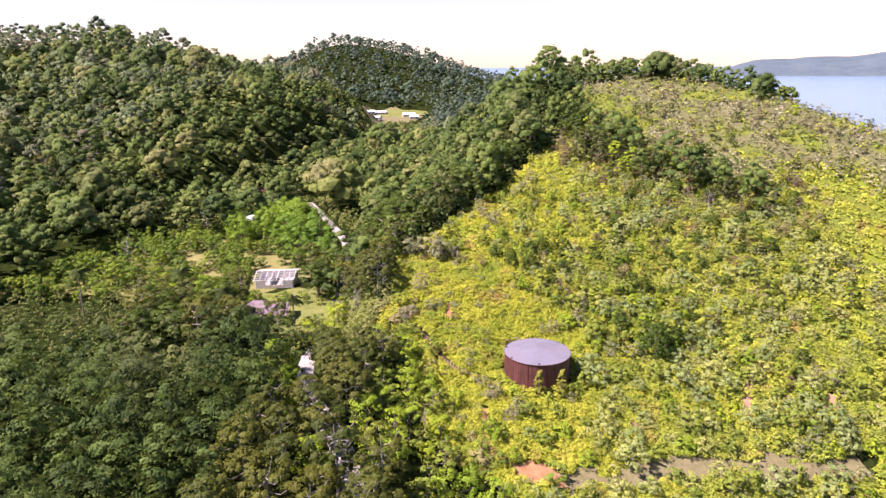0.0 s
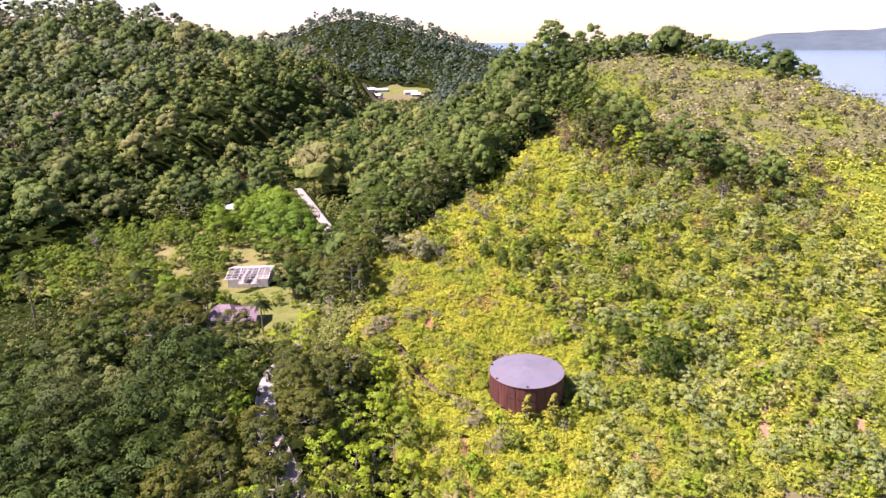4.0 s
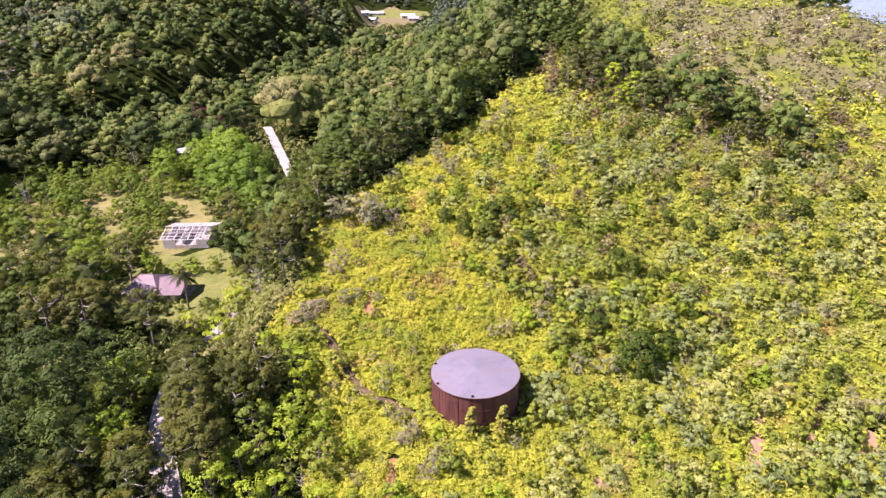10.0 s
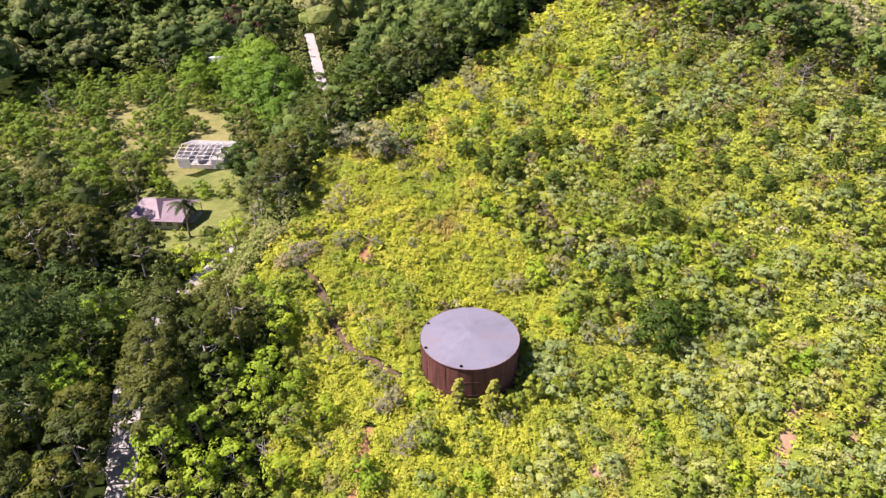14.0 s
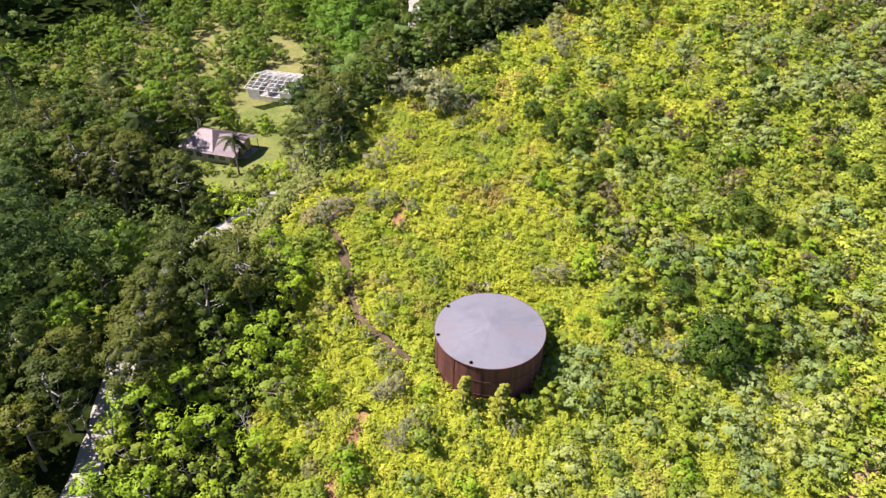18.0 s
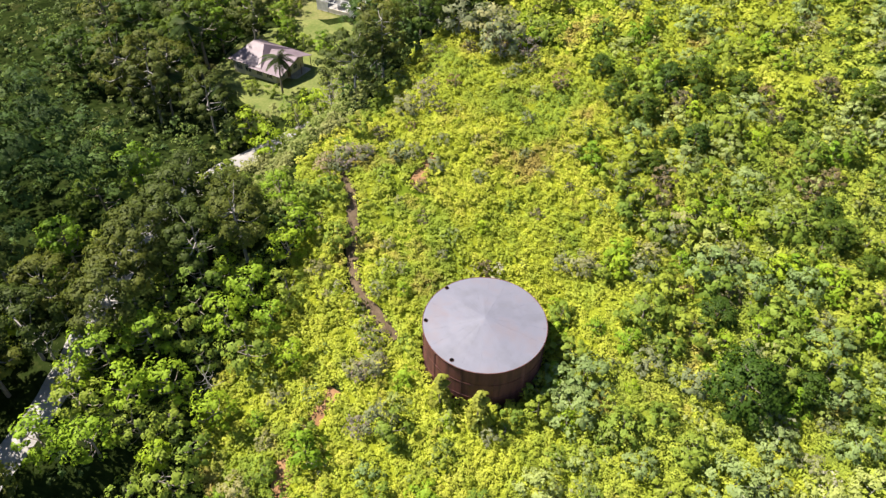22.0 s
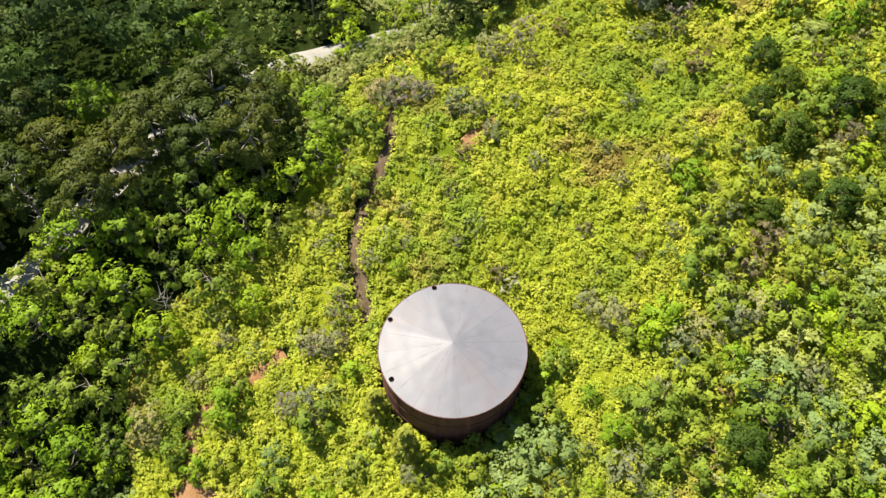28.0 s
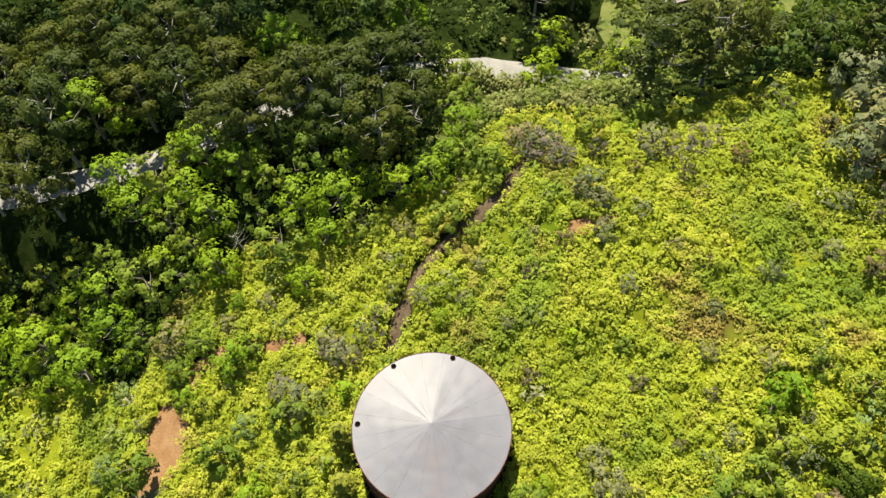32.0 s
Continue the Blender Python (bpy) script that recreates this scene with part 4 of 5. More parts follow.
# trees and bushes that stand out singly
for sort, x, y, s in (("big_tree", 27.2, 9.6, 1.05), ("shrub", -72, 46, 1.3), ("shrub", -68, 47.5, 1.4), ("shrub", -64, 48.5, 1.2), ("shrub", -75.5, 44.5, 1.5), ("shrub", -59, 47, 0.9), ("shrub", -57, 53, 1.1), ("shrub", -81, 50, 1.6), ("shrub", -66, 53, 0.8), ("orchard_tree", -70, 49.5, 0.7), ("orchard_tree", -77.5, 47.5, 0.8), ("shrub", -62.5, 28, 0.9), ("shrub", -58, 31, 0.8), ("shrub", -67, 27, 1.0), ("shrub", -85, 57, 1.2), ("orchard_tree", -87.5, 52, 0.7), ("big_tree", 32.5, 14, 0.6), ("bare_shrub", -29.4, 11.4, 1.3), ("bare_shrub", -31.2, 9.2, 1.1), ("bare_shrub", -28, 13.4, 0.9), ("bare_shrub", -26, 25, 1.0), ("bare_shrub", -27.5, 27, 1.0), ("bare_shrub", -11.2, -6.6, 0.9), ("bare_shrub", -9.6, -10.6, 0.9), ("bare_shrub", -8.6, -8.4, 0.7), ("bare_shrub", -13.2, -5.4, 0.6), ("bare_shrub", -6, -15.5, 0.9), ("bare_shrub", -20, 43, 1.2), ("bare_shrub", -24.5, 41.5, 1.2), ("shade_tree", 24, 116, 0.85), ("shade_tree", 29, 112, 0.9), ("shade_tree", 33, 106, 0.85), ("shade_tree", 27, 104, 0.8), ("shade_tree", 38, 101, 0.85), ("shade_tree", 40, 95, 0.75), ("shade_tree", 34, 97, 0.7), ("shade_tree", 44, 99, 0.8), ("olive_tree", 21, 109, 0.7), ("olive_tree", 36, 112, 0.75), ("olive_tree", 58, 80, 0.6), ("olive_tree", 64, 83, 0.65), ("olive_tree", 71, 80, 0.6), ("conifer", -0.1, -8.5, 1.75), ("conifer", 4.5, -7.9, 1.8), ("shrub", 8.3, -1.5, 1.0), ("shrub", 8.5, 2.3, 1.1), ("shrub", 7.2, 5.2, 1.0), ("young_tree", 8.9, 0.5, 0.5), ("young_tree", 8.6, -3.0, 0.45), ("shrub", 7.4, -5.2, 1.0), ("young_tree", 8.3, 4.2, 0.5), ("shrub", 6.2, 7.0, 1.2), ("shrub", -7.6, -4.6, 0.9), ("shrub", 1.6, -9.4, 0.9), ("grey_shrub", 6.6, -8.4, 0.8), ("pale_bush", 9.3, 1.0, 0.95), ("pale_bush", 8.9, 5.0, 0.9), ("pale_bush", 9.4, -3.4, 0.9), ("young_tree", 7.6, -7.2, 0.55), ("pale_bush", 5.6, 8.6, 0.9), ("pale_bush", 12, 3.4, 1.1), ("pale_bush", 12.4, -1.2, 1.15), ("conifer", 30, 40, 1.3), ("young_tree", 10, 9.0, 0.5), ("young_tree", 11.4, 3.5, 0.5), ("young_tree", 14, 9, 0.7), ("young_tree", 12.5, -2.5, 0.55), ("young_tree", 16, 1.5, 0.6),
                      ("young_tree", 4, 10, 0.4), ("young_tree", -12, 0.5, 0.42), ("young_tree", -21, -17, 1.31), ("young_tree", -17, -14, 0.8), ("young_tree", -26, -11, 1.22), ("olive_tree", -32, -6.5, 0.9),
                      ("olive_tree", -35, -11, 0.95), ("young_tree", -32, -27, 1.31), ("young_tree", -29.5, -32, 1.22), ("young_tree", -27, -28, 1.1), ("young_tree", -29, -37, 1.1), ("young_tree", -25.5, -34, 1.14), ("young_tree", -24, -30, 1.0), ("young_tree", -31.8, -22, 1.1), ("young_tree", -22, -27.5, 0.9), ("young_tree", -33, -30.5, 0.9), ("young_tree", -26, -15.5, 1.1), ("young_tree", -28.5, -20, 1.1), ("young_tree", -23, -8, 1.05), ("young_tree", -26.5, -4, 1.0), ("young_tree", -22, -12, 0.9), ("young_tree", -30, -22.5, 1.2), ("young_tree", -24.5, -25, 1.1), ("young_tree", -19, -24, 1.0), ("olive_tree", -37, -3, 0.85), ("olive_tree", -44, 27, 0.85), ("olive_tree", -42, 33, 0.8), ("olive_tree", -46, 38, 0.8),
                      ("dead_tree", -43, 23, 0.9), ("dead_tree", -125, 128, 1.4), ("dead_tree", -136, 86, 1.2), ("dead_tree", -22, -22, 0.6), ("dead_tree", -38, -30, 0.8), ("dead_tree", 57, 76, 0.9),
                      ("dead_tree", 78, 80, 0.8), ("dead_tree", 52, 74, 0.7), ("red_tree", -132, 194, 1.15), ("red_tree", -126, 190, 1.0), ("red_tree", -121, 193, 1.0),
                      ("green_tree", -82, 112, 1.8), ("green_tree", -74, 104, 1.6), ("green_tree", -86, 122, 1.6), ("green_tree", -70, 93, 1.5), ("green_tree", -92, 128, 1.5), ("green_tree", -78, 97, 1.4), ("green_tree", -85, 105, 1.4), ("green_tree", -93, 117, 1.4), ("green_tree", -98, 120, 1.3), ("green_tree", -104, 110, 1.2), ("green_tree", -100, 132, 1.3), ("green_tree", -110, 122, 1.2), ("green_tree", -66, 84, 1.0), ("shade_tree", -63, 78, 0.8),
                      ("olive_tree", -34.6, -23.6, 0.9), ("olive_tree", -37, -19.8, 0.95), ("olive_tree", -39.4, -15.8, 0.95), ("olive_tree", -41.2, -11.8, 0.95), ("olive_tree", -43, -7.4, 0.9), ("olive_tree", -45, -3.2, 0.85), ("young_tree", -46, 1.6, 1.3), ("shade_tree", -76, 20, 0.8), ("shade_tree", -55, -4.5, 0.8), ("shade_tree", -38.8, -35.5, 0.85), ("olive_tree", -40, -30.5, 0.9), ("shade_tree", -38, -42, 0.85), ("olive_tree", -35, -49, 0.8), ("shade_tree", -48.5, -20, 0.85), ("shade_tree", -52.5, -12, 0.85),  ("tall_tree", -181, 137, 1.0), ("tall_tree", -176, 141, 0.95), ("tall_tree", -187, 130, 1.0), ("tall_tree", -170, 150, 0.9), ("tall_tree", -196, 128, 1.0), ("tall_tree", -205, 150, 1.0), ("tall_tree", -188, 160, 1.1), ("tall_tree", -215, 128, 1.0), ("tall_tree", -160, 160, 0.85), ("young_tree", -47.6, 13, 1.1), ("young_tree", -48, 20, 1.25), ("young_tree", -48.6, 25, 1.2), ("young_tree", -49.5, 30, 1.3), ("young_tree", -53.5, 14.5, 1.1), ("young_tree", -53.5, 24, 1.0), ("young_tree", -47, 2, 1.0), ("young_tree", -50.4, 35, 1.2), ("pale_bush", 2, 36, 0.95), ("pale_bush", 9, 34.5, 1.04), ("pale_bush", 13, 38.5, 0.95), ("pale_bush", 5, 41, 0.85), ("pale_bush", 12.5, 47, 1.04), ("pale_bush", 18, 51, 1.14), ("pale_bush", 22, 43, 1.14), ("pale_bush", 17, 36, 0.95), ("pale_bush", 28, 25, 1.04), ("pale_bush", 7, 52, 0.95), ("grey_shrub", -30, 10.5, 1.2), ("grey_shrub", -28, 13, 1.0), ("grey_shrub", -32, 9.5, 0.9), ("grey_shrub", -27.5, 22, 1.3), ("grey_shrub", -23, 40, 2.2), ("grey_shrub", -26, 42, 2.2), ("grey_shrub", -29, 44, 2.0),
                      ("grey_shrub", -32, 42, 2.2), ("grey_shrub", -24, 44.5, 1.9), ("grey_shrub", -4.5, -14, 1.2), ("grey_shrub", -9, -9.5, 1.1), ("grey_shrub", -10.5, -11, 0.9), ("grey_shrub", -24, 15.5, 1.1), ("grey_shrub", -22, 16.8, 0.9)):
    taken.append((x, y, 4 * s if "shrub" not in sort else 1.5))
    plant(sort, x, y, s, rs)

free_slope = lambda x, y: hill_at(x, y) and clear_of_buildings(x, y) and not bare_at(x, y)
thicket = lambda x, y: ripple(np.array([x]), np.array([y]), 0.16, 51)[0]
core = lambda x, y: ((x + 14) / 17) ** 2 + ((y - 22) / 21) ** 2 < 1      # almost pure fern
scatter("pale_bush", 130, -8, 80, -42, 90, lambda x, y: free_slope(x, y) and not core(x, y) and ripple(np.array([x]), np.array([y]), 0.14, 59)[0] > -0.15, 0.5, 1.1, 3.2, 125, taken)
scatter("big_tree", 10, 4, 80, -35, 90, lambda x, y: free_slope(x, y) and ripple(np.array([x]), np.array([y]), 0.1, 60)[0] > 0, 0.3, 0.6, 4, 126, taken)
scatter("pale_bush", 70, 18, 85, 34, 98, free_slope, 0.7, 1.35, 3.4, 129, taken)
scatter("big_tree", 24, 20, 85, 38, 96, free_slope, 0.4, 0.65, 4, 130, taken)
scatter("brown_shrub", 34, 20, 85, 38, 96, free_slope, 0.5, 0.9, 3, 131, taken)
scatter("pale_bush", 40, 12, 60, -30, 30, free_slope, 0.8, 1.3, 3.4, 132, taken)
scatter("shrub", 170, -32, 75, -38, 85, lambda x, y: free_slope(x, y) and not core(x, y) and thicket(x, y) > -0.12 - 0.3 * (x > 10), 0.7, 1.6, 1.8, 101, taken)
scatter("grey_shrub", 110, -34, 90, -32, 100, lambda x, y: free_slope(x, y) and not core(x, y) and ripple(np.array([x]), np.array([y]), 0.12, 52)[0] > 0.0, 0.6, 1.4, 1.8, 102, taken)
scatter("young_tree", 66, -34, 90, -45, 110, lambda x, y: free_slope(x, y) and (x > 8 or (x < -10 and y < -8)), 0.35, 0.7, 3, 103, taken)
scatter("shade_tree", 60, -14, 110, 70, 150, lambda x, y: hill_woods_at(x, y) > 0.5, 0.5, 0.85, 4.2, 104, taken)
scatter("olive_tree", 16, 15, 90, 70, 140, lambda x, y: hill_woods_at(x, y) > 0.4, 0.38, 0.6, 4, 105, taken)
upper = lambda x, y: hill_at(x, y) and hill_woods_at(x, y) < 0.5 and high_slope(np.array([x]), np.array([y]))[0] > 0.4
scatter("young_tree", 70, 10, 170, 90, 205, upper, 0.45, 0.8, 4, 118, taken)
scatter("olive_tree", 26, 10, 170, 90, 205, upper, 0.22, 0.4, 4, 119, taken)
scatter("dead_tree", 10, 10, 150, 90, 190, upper, 0.4, 0.7, 5, 120, taken)
belt_edge = lambda x, y: near_line(np.array([x]), np.array([y]), BELT, 17.0 + 8 * ripple(np.array([x]), np.array([y]), 0.2, 44))[0] and hill_at(x, y)
scatter("brown_shrub", 90, 0, 110, 66, 150, belt_edge, 0.5, 1.1, 2.2, 122, taken)
scatter("brown_shrub", 70, 10, 170, 90, 205, upper, 0.5, 1.0, 3, 123, taken)
scatter("brown_shrub", 26, -32, 60, 0, 100, free_slope, 0.3, 0.6, 3, 124, taken)
scatter("orchard_tree", 205, -155, -60, 44, 138, lambda x, y: orchard(x, y) and clear_of_buildings(x, y) and (y > 100 or x < -120 or ripple(np.array([x]), np.array([y]), 0.13, 61)[0] > 0.0), 0.65, 1.3, 3.8, 106, taken)
gully = lambda x, y: y < 10 and x < -54      # dark gaps in the canopy
scatter("grey_shrub", 26, -32, 4, 2, 44, lambda x, y: core(x, y) and free_slope(x, y), 0.45, 0.9, 3.5, 116, taken)
scatter("shrub", 22, -32, 4, 2, 44, lambda x, y: core(x, y) and free_slope(x, y), 0.45, 0.85, 3.5, 117, taken)
thick = lambda x, y: (((x - 8) / 21) ** 2 + ((y - 39) / 13) ** 2 < 1 or ((x - 27) / 18) ** 2 + ((y - 24) / 13) ** 2 < 1) and free_slope(x, y)
scatter("big_tree", 18, -14, 50, 8, 62, thick, 0.35, 0.62, 3.2, 127, taken)
scatter("brown_shrub", 22, -14, 50, 8, 62, thick, 0.5, 0.9, 2.6, 128, taken)
scatter("young_tree", 45, -14, 50, 8, 62, thick, 0.45, 0.8, 2.6, 114, taken)
scatter("shade_tree", 8, -4, 50, 8, 62, thick, 0.28, 0.45, 3.5, 121, taken)
scatter("shrub", 94, -4, 50, 8, 62, thick, 1.0, 1.7, 1.8, 115, taken)
low = lambda x, y: tall_ok(x, y) and not gully(x, y) and not hill_at(x, y) and clear_of_buildings(x, y) and not orchard(x, y)
edge = lambda x, y: -11 < x - np.interp(y, Y_FERN, X_FERN) < -2
scatter("shade_tree", 22, -60, 12, 38, 130, lambda x, y: edge(x, y) and clear_of_buildings(x, y), 0.6, 0.9, 5, 110, taken)
scatter("olive_tree", 14, -60, 12, 38, 130, lambda x, y: edge(x, y) and clear_of_buildings(x, y), 0.55, 0.8, 5, 111, taken)
margin = lambda x, y: -13 < x - np.interp(y, Y_FERN, X_FERN) < 1 and y < 4 and clear_of_buildings(x, y) and not bare_at(x, y)
scatter("young_tree", 14, -45, -6, -60, 8, margin, 0.9, 1.4, 4, 112, taken)
scatter("young_tree", 52, -45, -6, -60, 8, margin, 0.6, 1.0, 2.5, 113, taken)
scatter("olive_tree", 64, -80, -12, -75, 60, lambda x, y: low(x, y) and x < -28 - 0.1 * y and not (x < -50 and y < -3), 0.75, 1.05, 5.5, 107, taken)
scatter("shade_tree", 125, -100, -12, -80, 110, lambda x, y: low(x, y) and x < -30 - 0.1 * y and not (x < -50 and y < -3), 0.7, 1.1, 6.0, 108, taken)
scatter("shrub", 60, -60, -10, -45, 30, low, 0.9, 1.5, 3, 109, taken)

# ---- woods too many to count ----
def dome(rings, sides):
    """Corners and triangles of a unit dome with a skirt."""
    v = [(math.cos(e) * math.cos(2 * math.pi * (j + 0.5 * i) / sides), math.cos(e) * math.sin(2 * math.pi * (j + 0.5 * i) / sides), math.sin(e)) for i, e in enumerate(rings) for j in range(sides)]
    v.append((0, 0, 1))
    q = []
    for i in range(len(rings) - 1):
        for j in range(sides):
            a, b, k, l = i * sides + j, i * sides + (j + 1) % sides, (i + 1) * sides + j, (i + 1) * sides + (j + 1) % sides
            q += [(a, b, k), (b, l, k)]
    top = (len(rings) - 1) * sides
    q += [(top + j, top + (j + 1) % sides, len(v) - 1) for j in range(sides)]
    return np.array(v), np.array(q)


ROUGH_DOME = dome((-0.4, 0.6), 6)


def apart(x, y, reach):
    """Which of the spots to keep, so that no two crowns stand closer than their reaches."""
    cell, keep = 2.2 * float(np.median(reach)), np.zeros(len(x), bool)
    grid, span = collections.defaultdict(list), 2
    for k in range(len(x)):
        i, j = int(x[k] // cell), int(y[k] // cell)
        near = (q for a in range(i - span, i + span + 1) for b in range(j - span, j + span + 1) for q in grid[a, b])
        if all((x[k] - u) ** 2 + (y[k] - v) ** 2 > (reach[k] + w) ** 2 for u, v, w in near):
            grid[i, j].append((x[k], y[k], reach[k]))
            keep[k] = True
    return keep


def woods(name, label, spots, size, per, leaf, mat, seed, low=0.2, wide=0.36, tones=(0, 1), clumps=7, gap=0.0, mass=None, soft=False):
    """Many crowns in one object, each of a handful of rounded clumps: a mass of foliage (mass: its dome) and loose leaves round it; gap keeps crowns apart."""
    rng = np.random.RandomState(seed)
    x, y = spots
    big = np.exp(rng.normal(0, 0.3, len(x)))        # some crowns far larger than others
    if gap:
        keep = apart(x, y, gap * 0.5 * big)
        x, y, big = x[keep], y[keep], big[keep]
    pos, nrm, sz, shade, mv, mq, mt, ml = [], [], [], [], [], [], [], []
    z = land(x, y)
    base = 0
    for k in range(len(x)):
        h = size * big[k] ** 0.6 * rng.uniform(0.75, 1.2) * (1.3 if rng.uniform() < 0.1 else 1)
        r = size * wide * big[k] * rng.uniform(0.9, 1.15)
        n = max(3, int(clumps * big[k] + 0.5))
        flat = rng.uniform(0.6, 1.0) if mass else rng.uniform(0.5, 0.9)
        t = np.linspace(0, 1, n)
        a = np.arange(n) * 2.4 + rng.uniform(0, 6.3)
        out = r * 0.82 * np.sqrt(np.maximum(0.04, 1 - t ** rng.uniform(1.2, 2.4))) * rng.uniform(0.75, 1.15, n)
        c = np.stack([out * np.cos(a), out * np.sin(a), h * (low + (0.92 - low) * t ** 0.8)], 1)
        cr = r * (rng.uniform(0.32, 0.54, n) if mass else rng.uniform(0.28, 0.52, n))
        foot = np.array([x[k], y[k], z[k]])
        tint = np.clip(rng.uniform(*tones) + rng.normal(0, 0.07, n), 0, 1)
        m = max(12, int(per * big[k] ** 1.6))
        tuft = upper_dirs(rng, n * 4, 0.2)
        pick, sub = rng.randint(0, n, m), rng.randint(0, 4, m)
        own, d = tuft[pick * 4 + sub], upper_dirs(rng, m, 0.25)
        pos.append(foot + c[pick] + (own * 0.7 + d * rng.uniform(0.32, 0.5, (m, 1))) * cr[pick][:, None] * [1, 1, flat])
        way = c[pick] * [1 / r, 1 / r, 0]
        nrm.append(d * 0.25 + own * 0.8 + way * 0.5 + [0, 0, 0.35] if soft else d * 0.8 + own * 0.5 + [0, 0, 0.3])
        sz.append(np.full(m, leaf * rng.uniform(0.8, 1.2)))
        shade.append(tint[pick])
        if mass:
            dv, dq = mass
            body = dv[None] * ((0.8 if soft else 0.78) * cr[:, None, None] * [1, 1, flat] * rng.uniform(0.55, 1.1, (n, len(dv), 1))) + c[:, None] + foot
            mv.append(body.reshape(-1, 3))
            mq.append((dq[None] + base + len(dv) * np.arange(n)[:, None, None]).reshape(-1, 3))
            mt.append(np.repeat(tint, len(dq)))
            ml.append((dv[dq].mean(1)[None] * [1, 1, 1.2] + 0.5 * (c * [1 / r, 1 / r, 0])[:, None] + [0, 0, 0.25]).reshape(-1, 3))
            base += len(dv) * n
    v, q, lie = leaves(np.concatenate(pos), np.concatenate(nrm), np.concatenate(sz), rng, 0.12 if soft else 0.25, 0.65)
    tone = np.concatenate(shade)
    if mass:
        v, q = joined([(np.concatenate(mv), np.concatenate(mq)), (v, q)])
        tone, lie = np.concatenate(mt + [tone]), np.concatenate(ml + [lie])
    return tagged(new(name, quick_mesh(name, v, q, mat, True, tone, lie)), label, "woods", kind="stuff")


def in_sight(x, y):
    """On the slopes that face the tank, not behind the ridges."""
    ex, ey, ez, top = 0.0, -110.0, 82.0, land(x, y) + 20
    out = np.ones(len(x), bool)
    for t in np.linspace(0.1, 0.97, 30):
        out &= land(ex + (x - ex) * t, ey + (y - ey) * t) < ez + (top - ez) * t
    return out


def spread(count, x0, x1, y0, y1, where, seed):
    rng = np.random.RandomState(seed)
    x, y = rng.uniform(x0, x1, count), rng.uniform(y0, y1, count)
    k = where(x, y)
    return x[k], y[k]


def valley_only(x, y):
    return (on_hill(x, y) < 0.5) & ~near_line(x, y, ROAD, 3.2) & (((x + 62) / 19) ** 2 + ((y - 32) / 19) ** 2 > 1) & (((x + 77) / 11) ** 2 + ((y - 66) / 11) ** 2 > 1)


def in_orchard(x, y):
    return (x > -155) & (x < -64) & (y > 44) & (y < 138 + 0.3 * (x + 66))


def tall_ok_all(x, y):
    return (((x + 62) / 19) ** 2 + ((y - 32) / 19) ** 2 > 1) & (((x + 77) / 12) ** 2 + ((y - 58) / 15) ** 2 > 1)


def settled(x, y):
    """The open ground of the far settlement."""
    return ((x + 138) / 54) ** 2 + ((y - 630) / 72) ** 2 < 1


# undergrowth tones stop at 0.45: shade beneath the crowns is coloured in
woods("near_undergrowth", "undergrowth beneath the valley trees, gap shade in its dark tones", spread(2600, -125, -8, -100, 110, lambda x, y: valley_only(x, y) & ~in_orchard(x, y) & tall_ok_all(x, y) & ~near_line(x, y, ROAD, 5) & ~((x > -50) & (y > 1) & (y < 23)), 221), 3.4, 80, 0.27, WOODS, 222, 0.15, 0.5, (0, 0.45), 6, 3.2)
woods("near_woods", "dark green forest canopy along the valley", spread(5000, -230, -55, -150, 160, lambda x, y: valley_only(x, y) & ~in_orchard(x, y) & (x + 0.15 * y < -76) & ~((x > -120) & (y < 12)) & ~((x > -158) & (y < 52) & (y > -4)), 201), 16.0, 460, 0.38, WOODS, 202, 0.48, 0.31, (0, 0.8), 11, 7.6, ROUGH_DOME, True)
woods("yard_growth", "bushes and small trees below the orchard", spread(1700, -158, -54, -6, 50, lambda x, y: valley_only(x, y) & ~near_line(x, y, ROAD, 4.5) & tall_ok_all(x, y), 233), 3.7, 110, 0.24, WOODS, 234, 0.15, 0.42, (0.4, 1.0), 7, 3.4)
woods("orchard_edge", "rough green bushes along the upper edge of the orchard", spread(900, -152, -66, 105, 178, lambda x, y: valley_only(x, y) & ~in_orchard(x, y) & ~near_line(x, y, ROAD, 3.5), 235), 5.0, 150, 0.30, WOODS, 236, 0.15, 0.42, (0.4, 1.0), 7, 4.0, None, True)
woods("flank_scrub", "low green growth between the ferns and the lane", spread(420, -50, -30, 0, 26, lambda x, y: (on_hill(x, y) < 0.5) & ~near_line(x, y, ROAD, 2.2), 231), 1.9, 70, 0.17, SCRUB, 232, 0.15, 0.5)
# gully trees take only low tones: the gully's shade is in their colour
woods("gully_woods", "forest in the gully below the lane, its shade put into dark leaf tones", spread(3500, -120, -51, -90, 12, lambda x, y: valley_only(x, y) & tall_ok_all(x, y) & (y < -5), 229), 15.0, 1150, 0.27, WOODS, 230, 0.4, 0.29, (0.0, 0.45), 12, 6.0, None, True)
woods("south_woods", "dark green forest south of the tank", spread(1600, -150, -12, -185, -88, lambda x, y: on_hill(x, y) < 0.5, 237), 13.0, 260, 0.42, WOODS, 238, 0.4, 0.34, (0, 0.8), 9, 8.0, ROUGH_DOME, True)
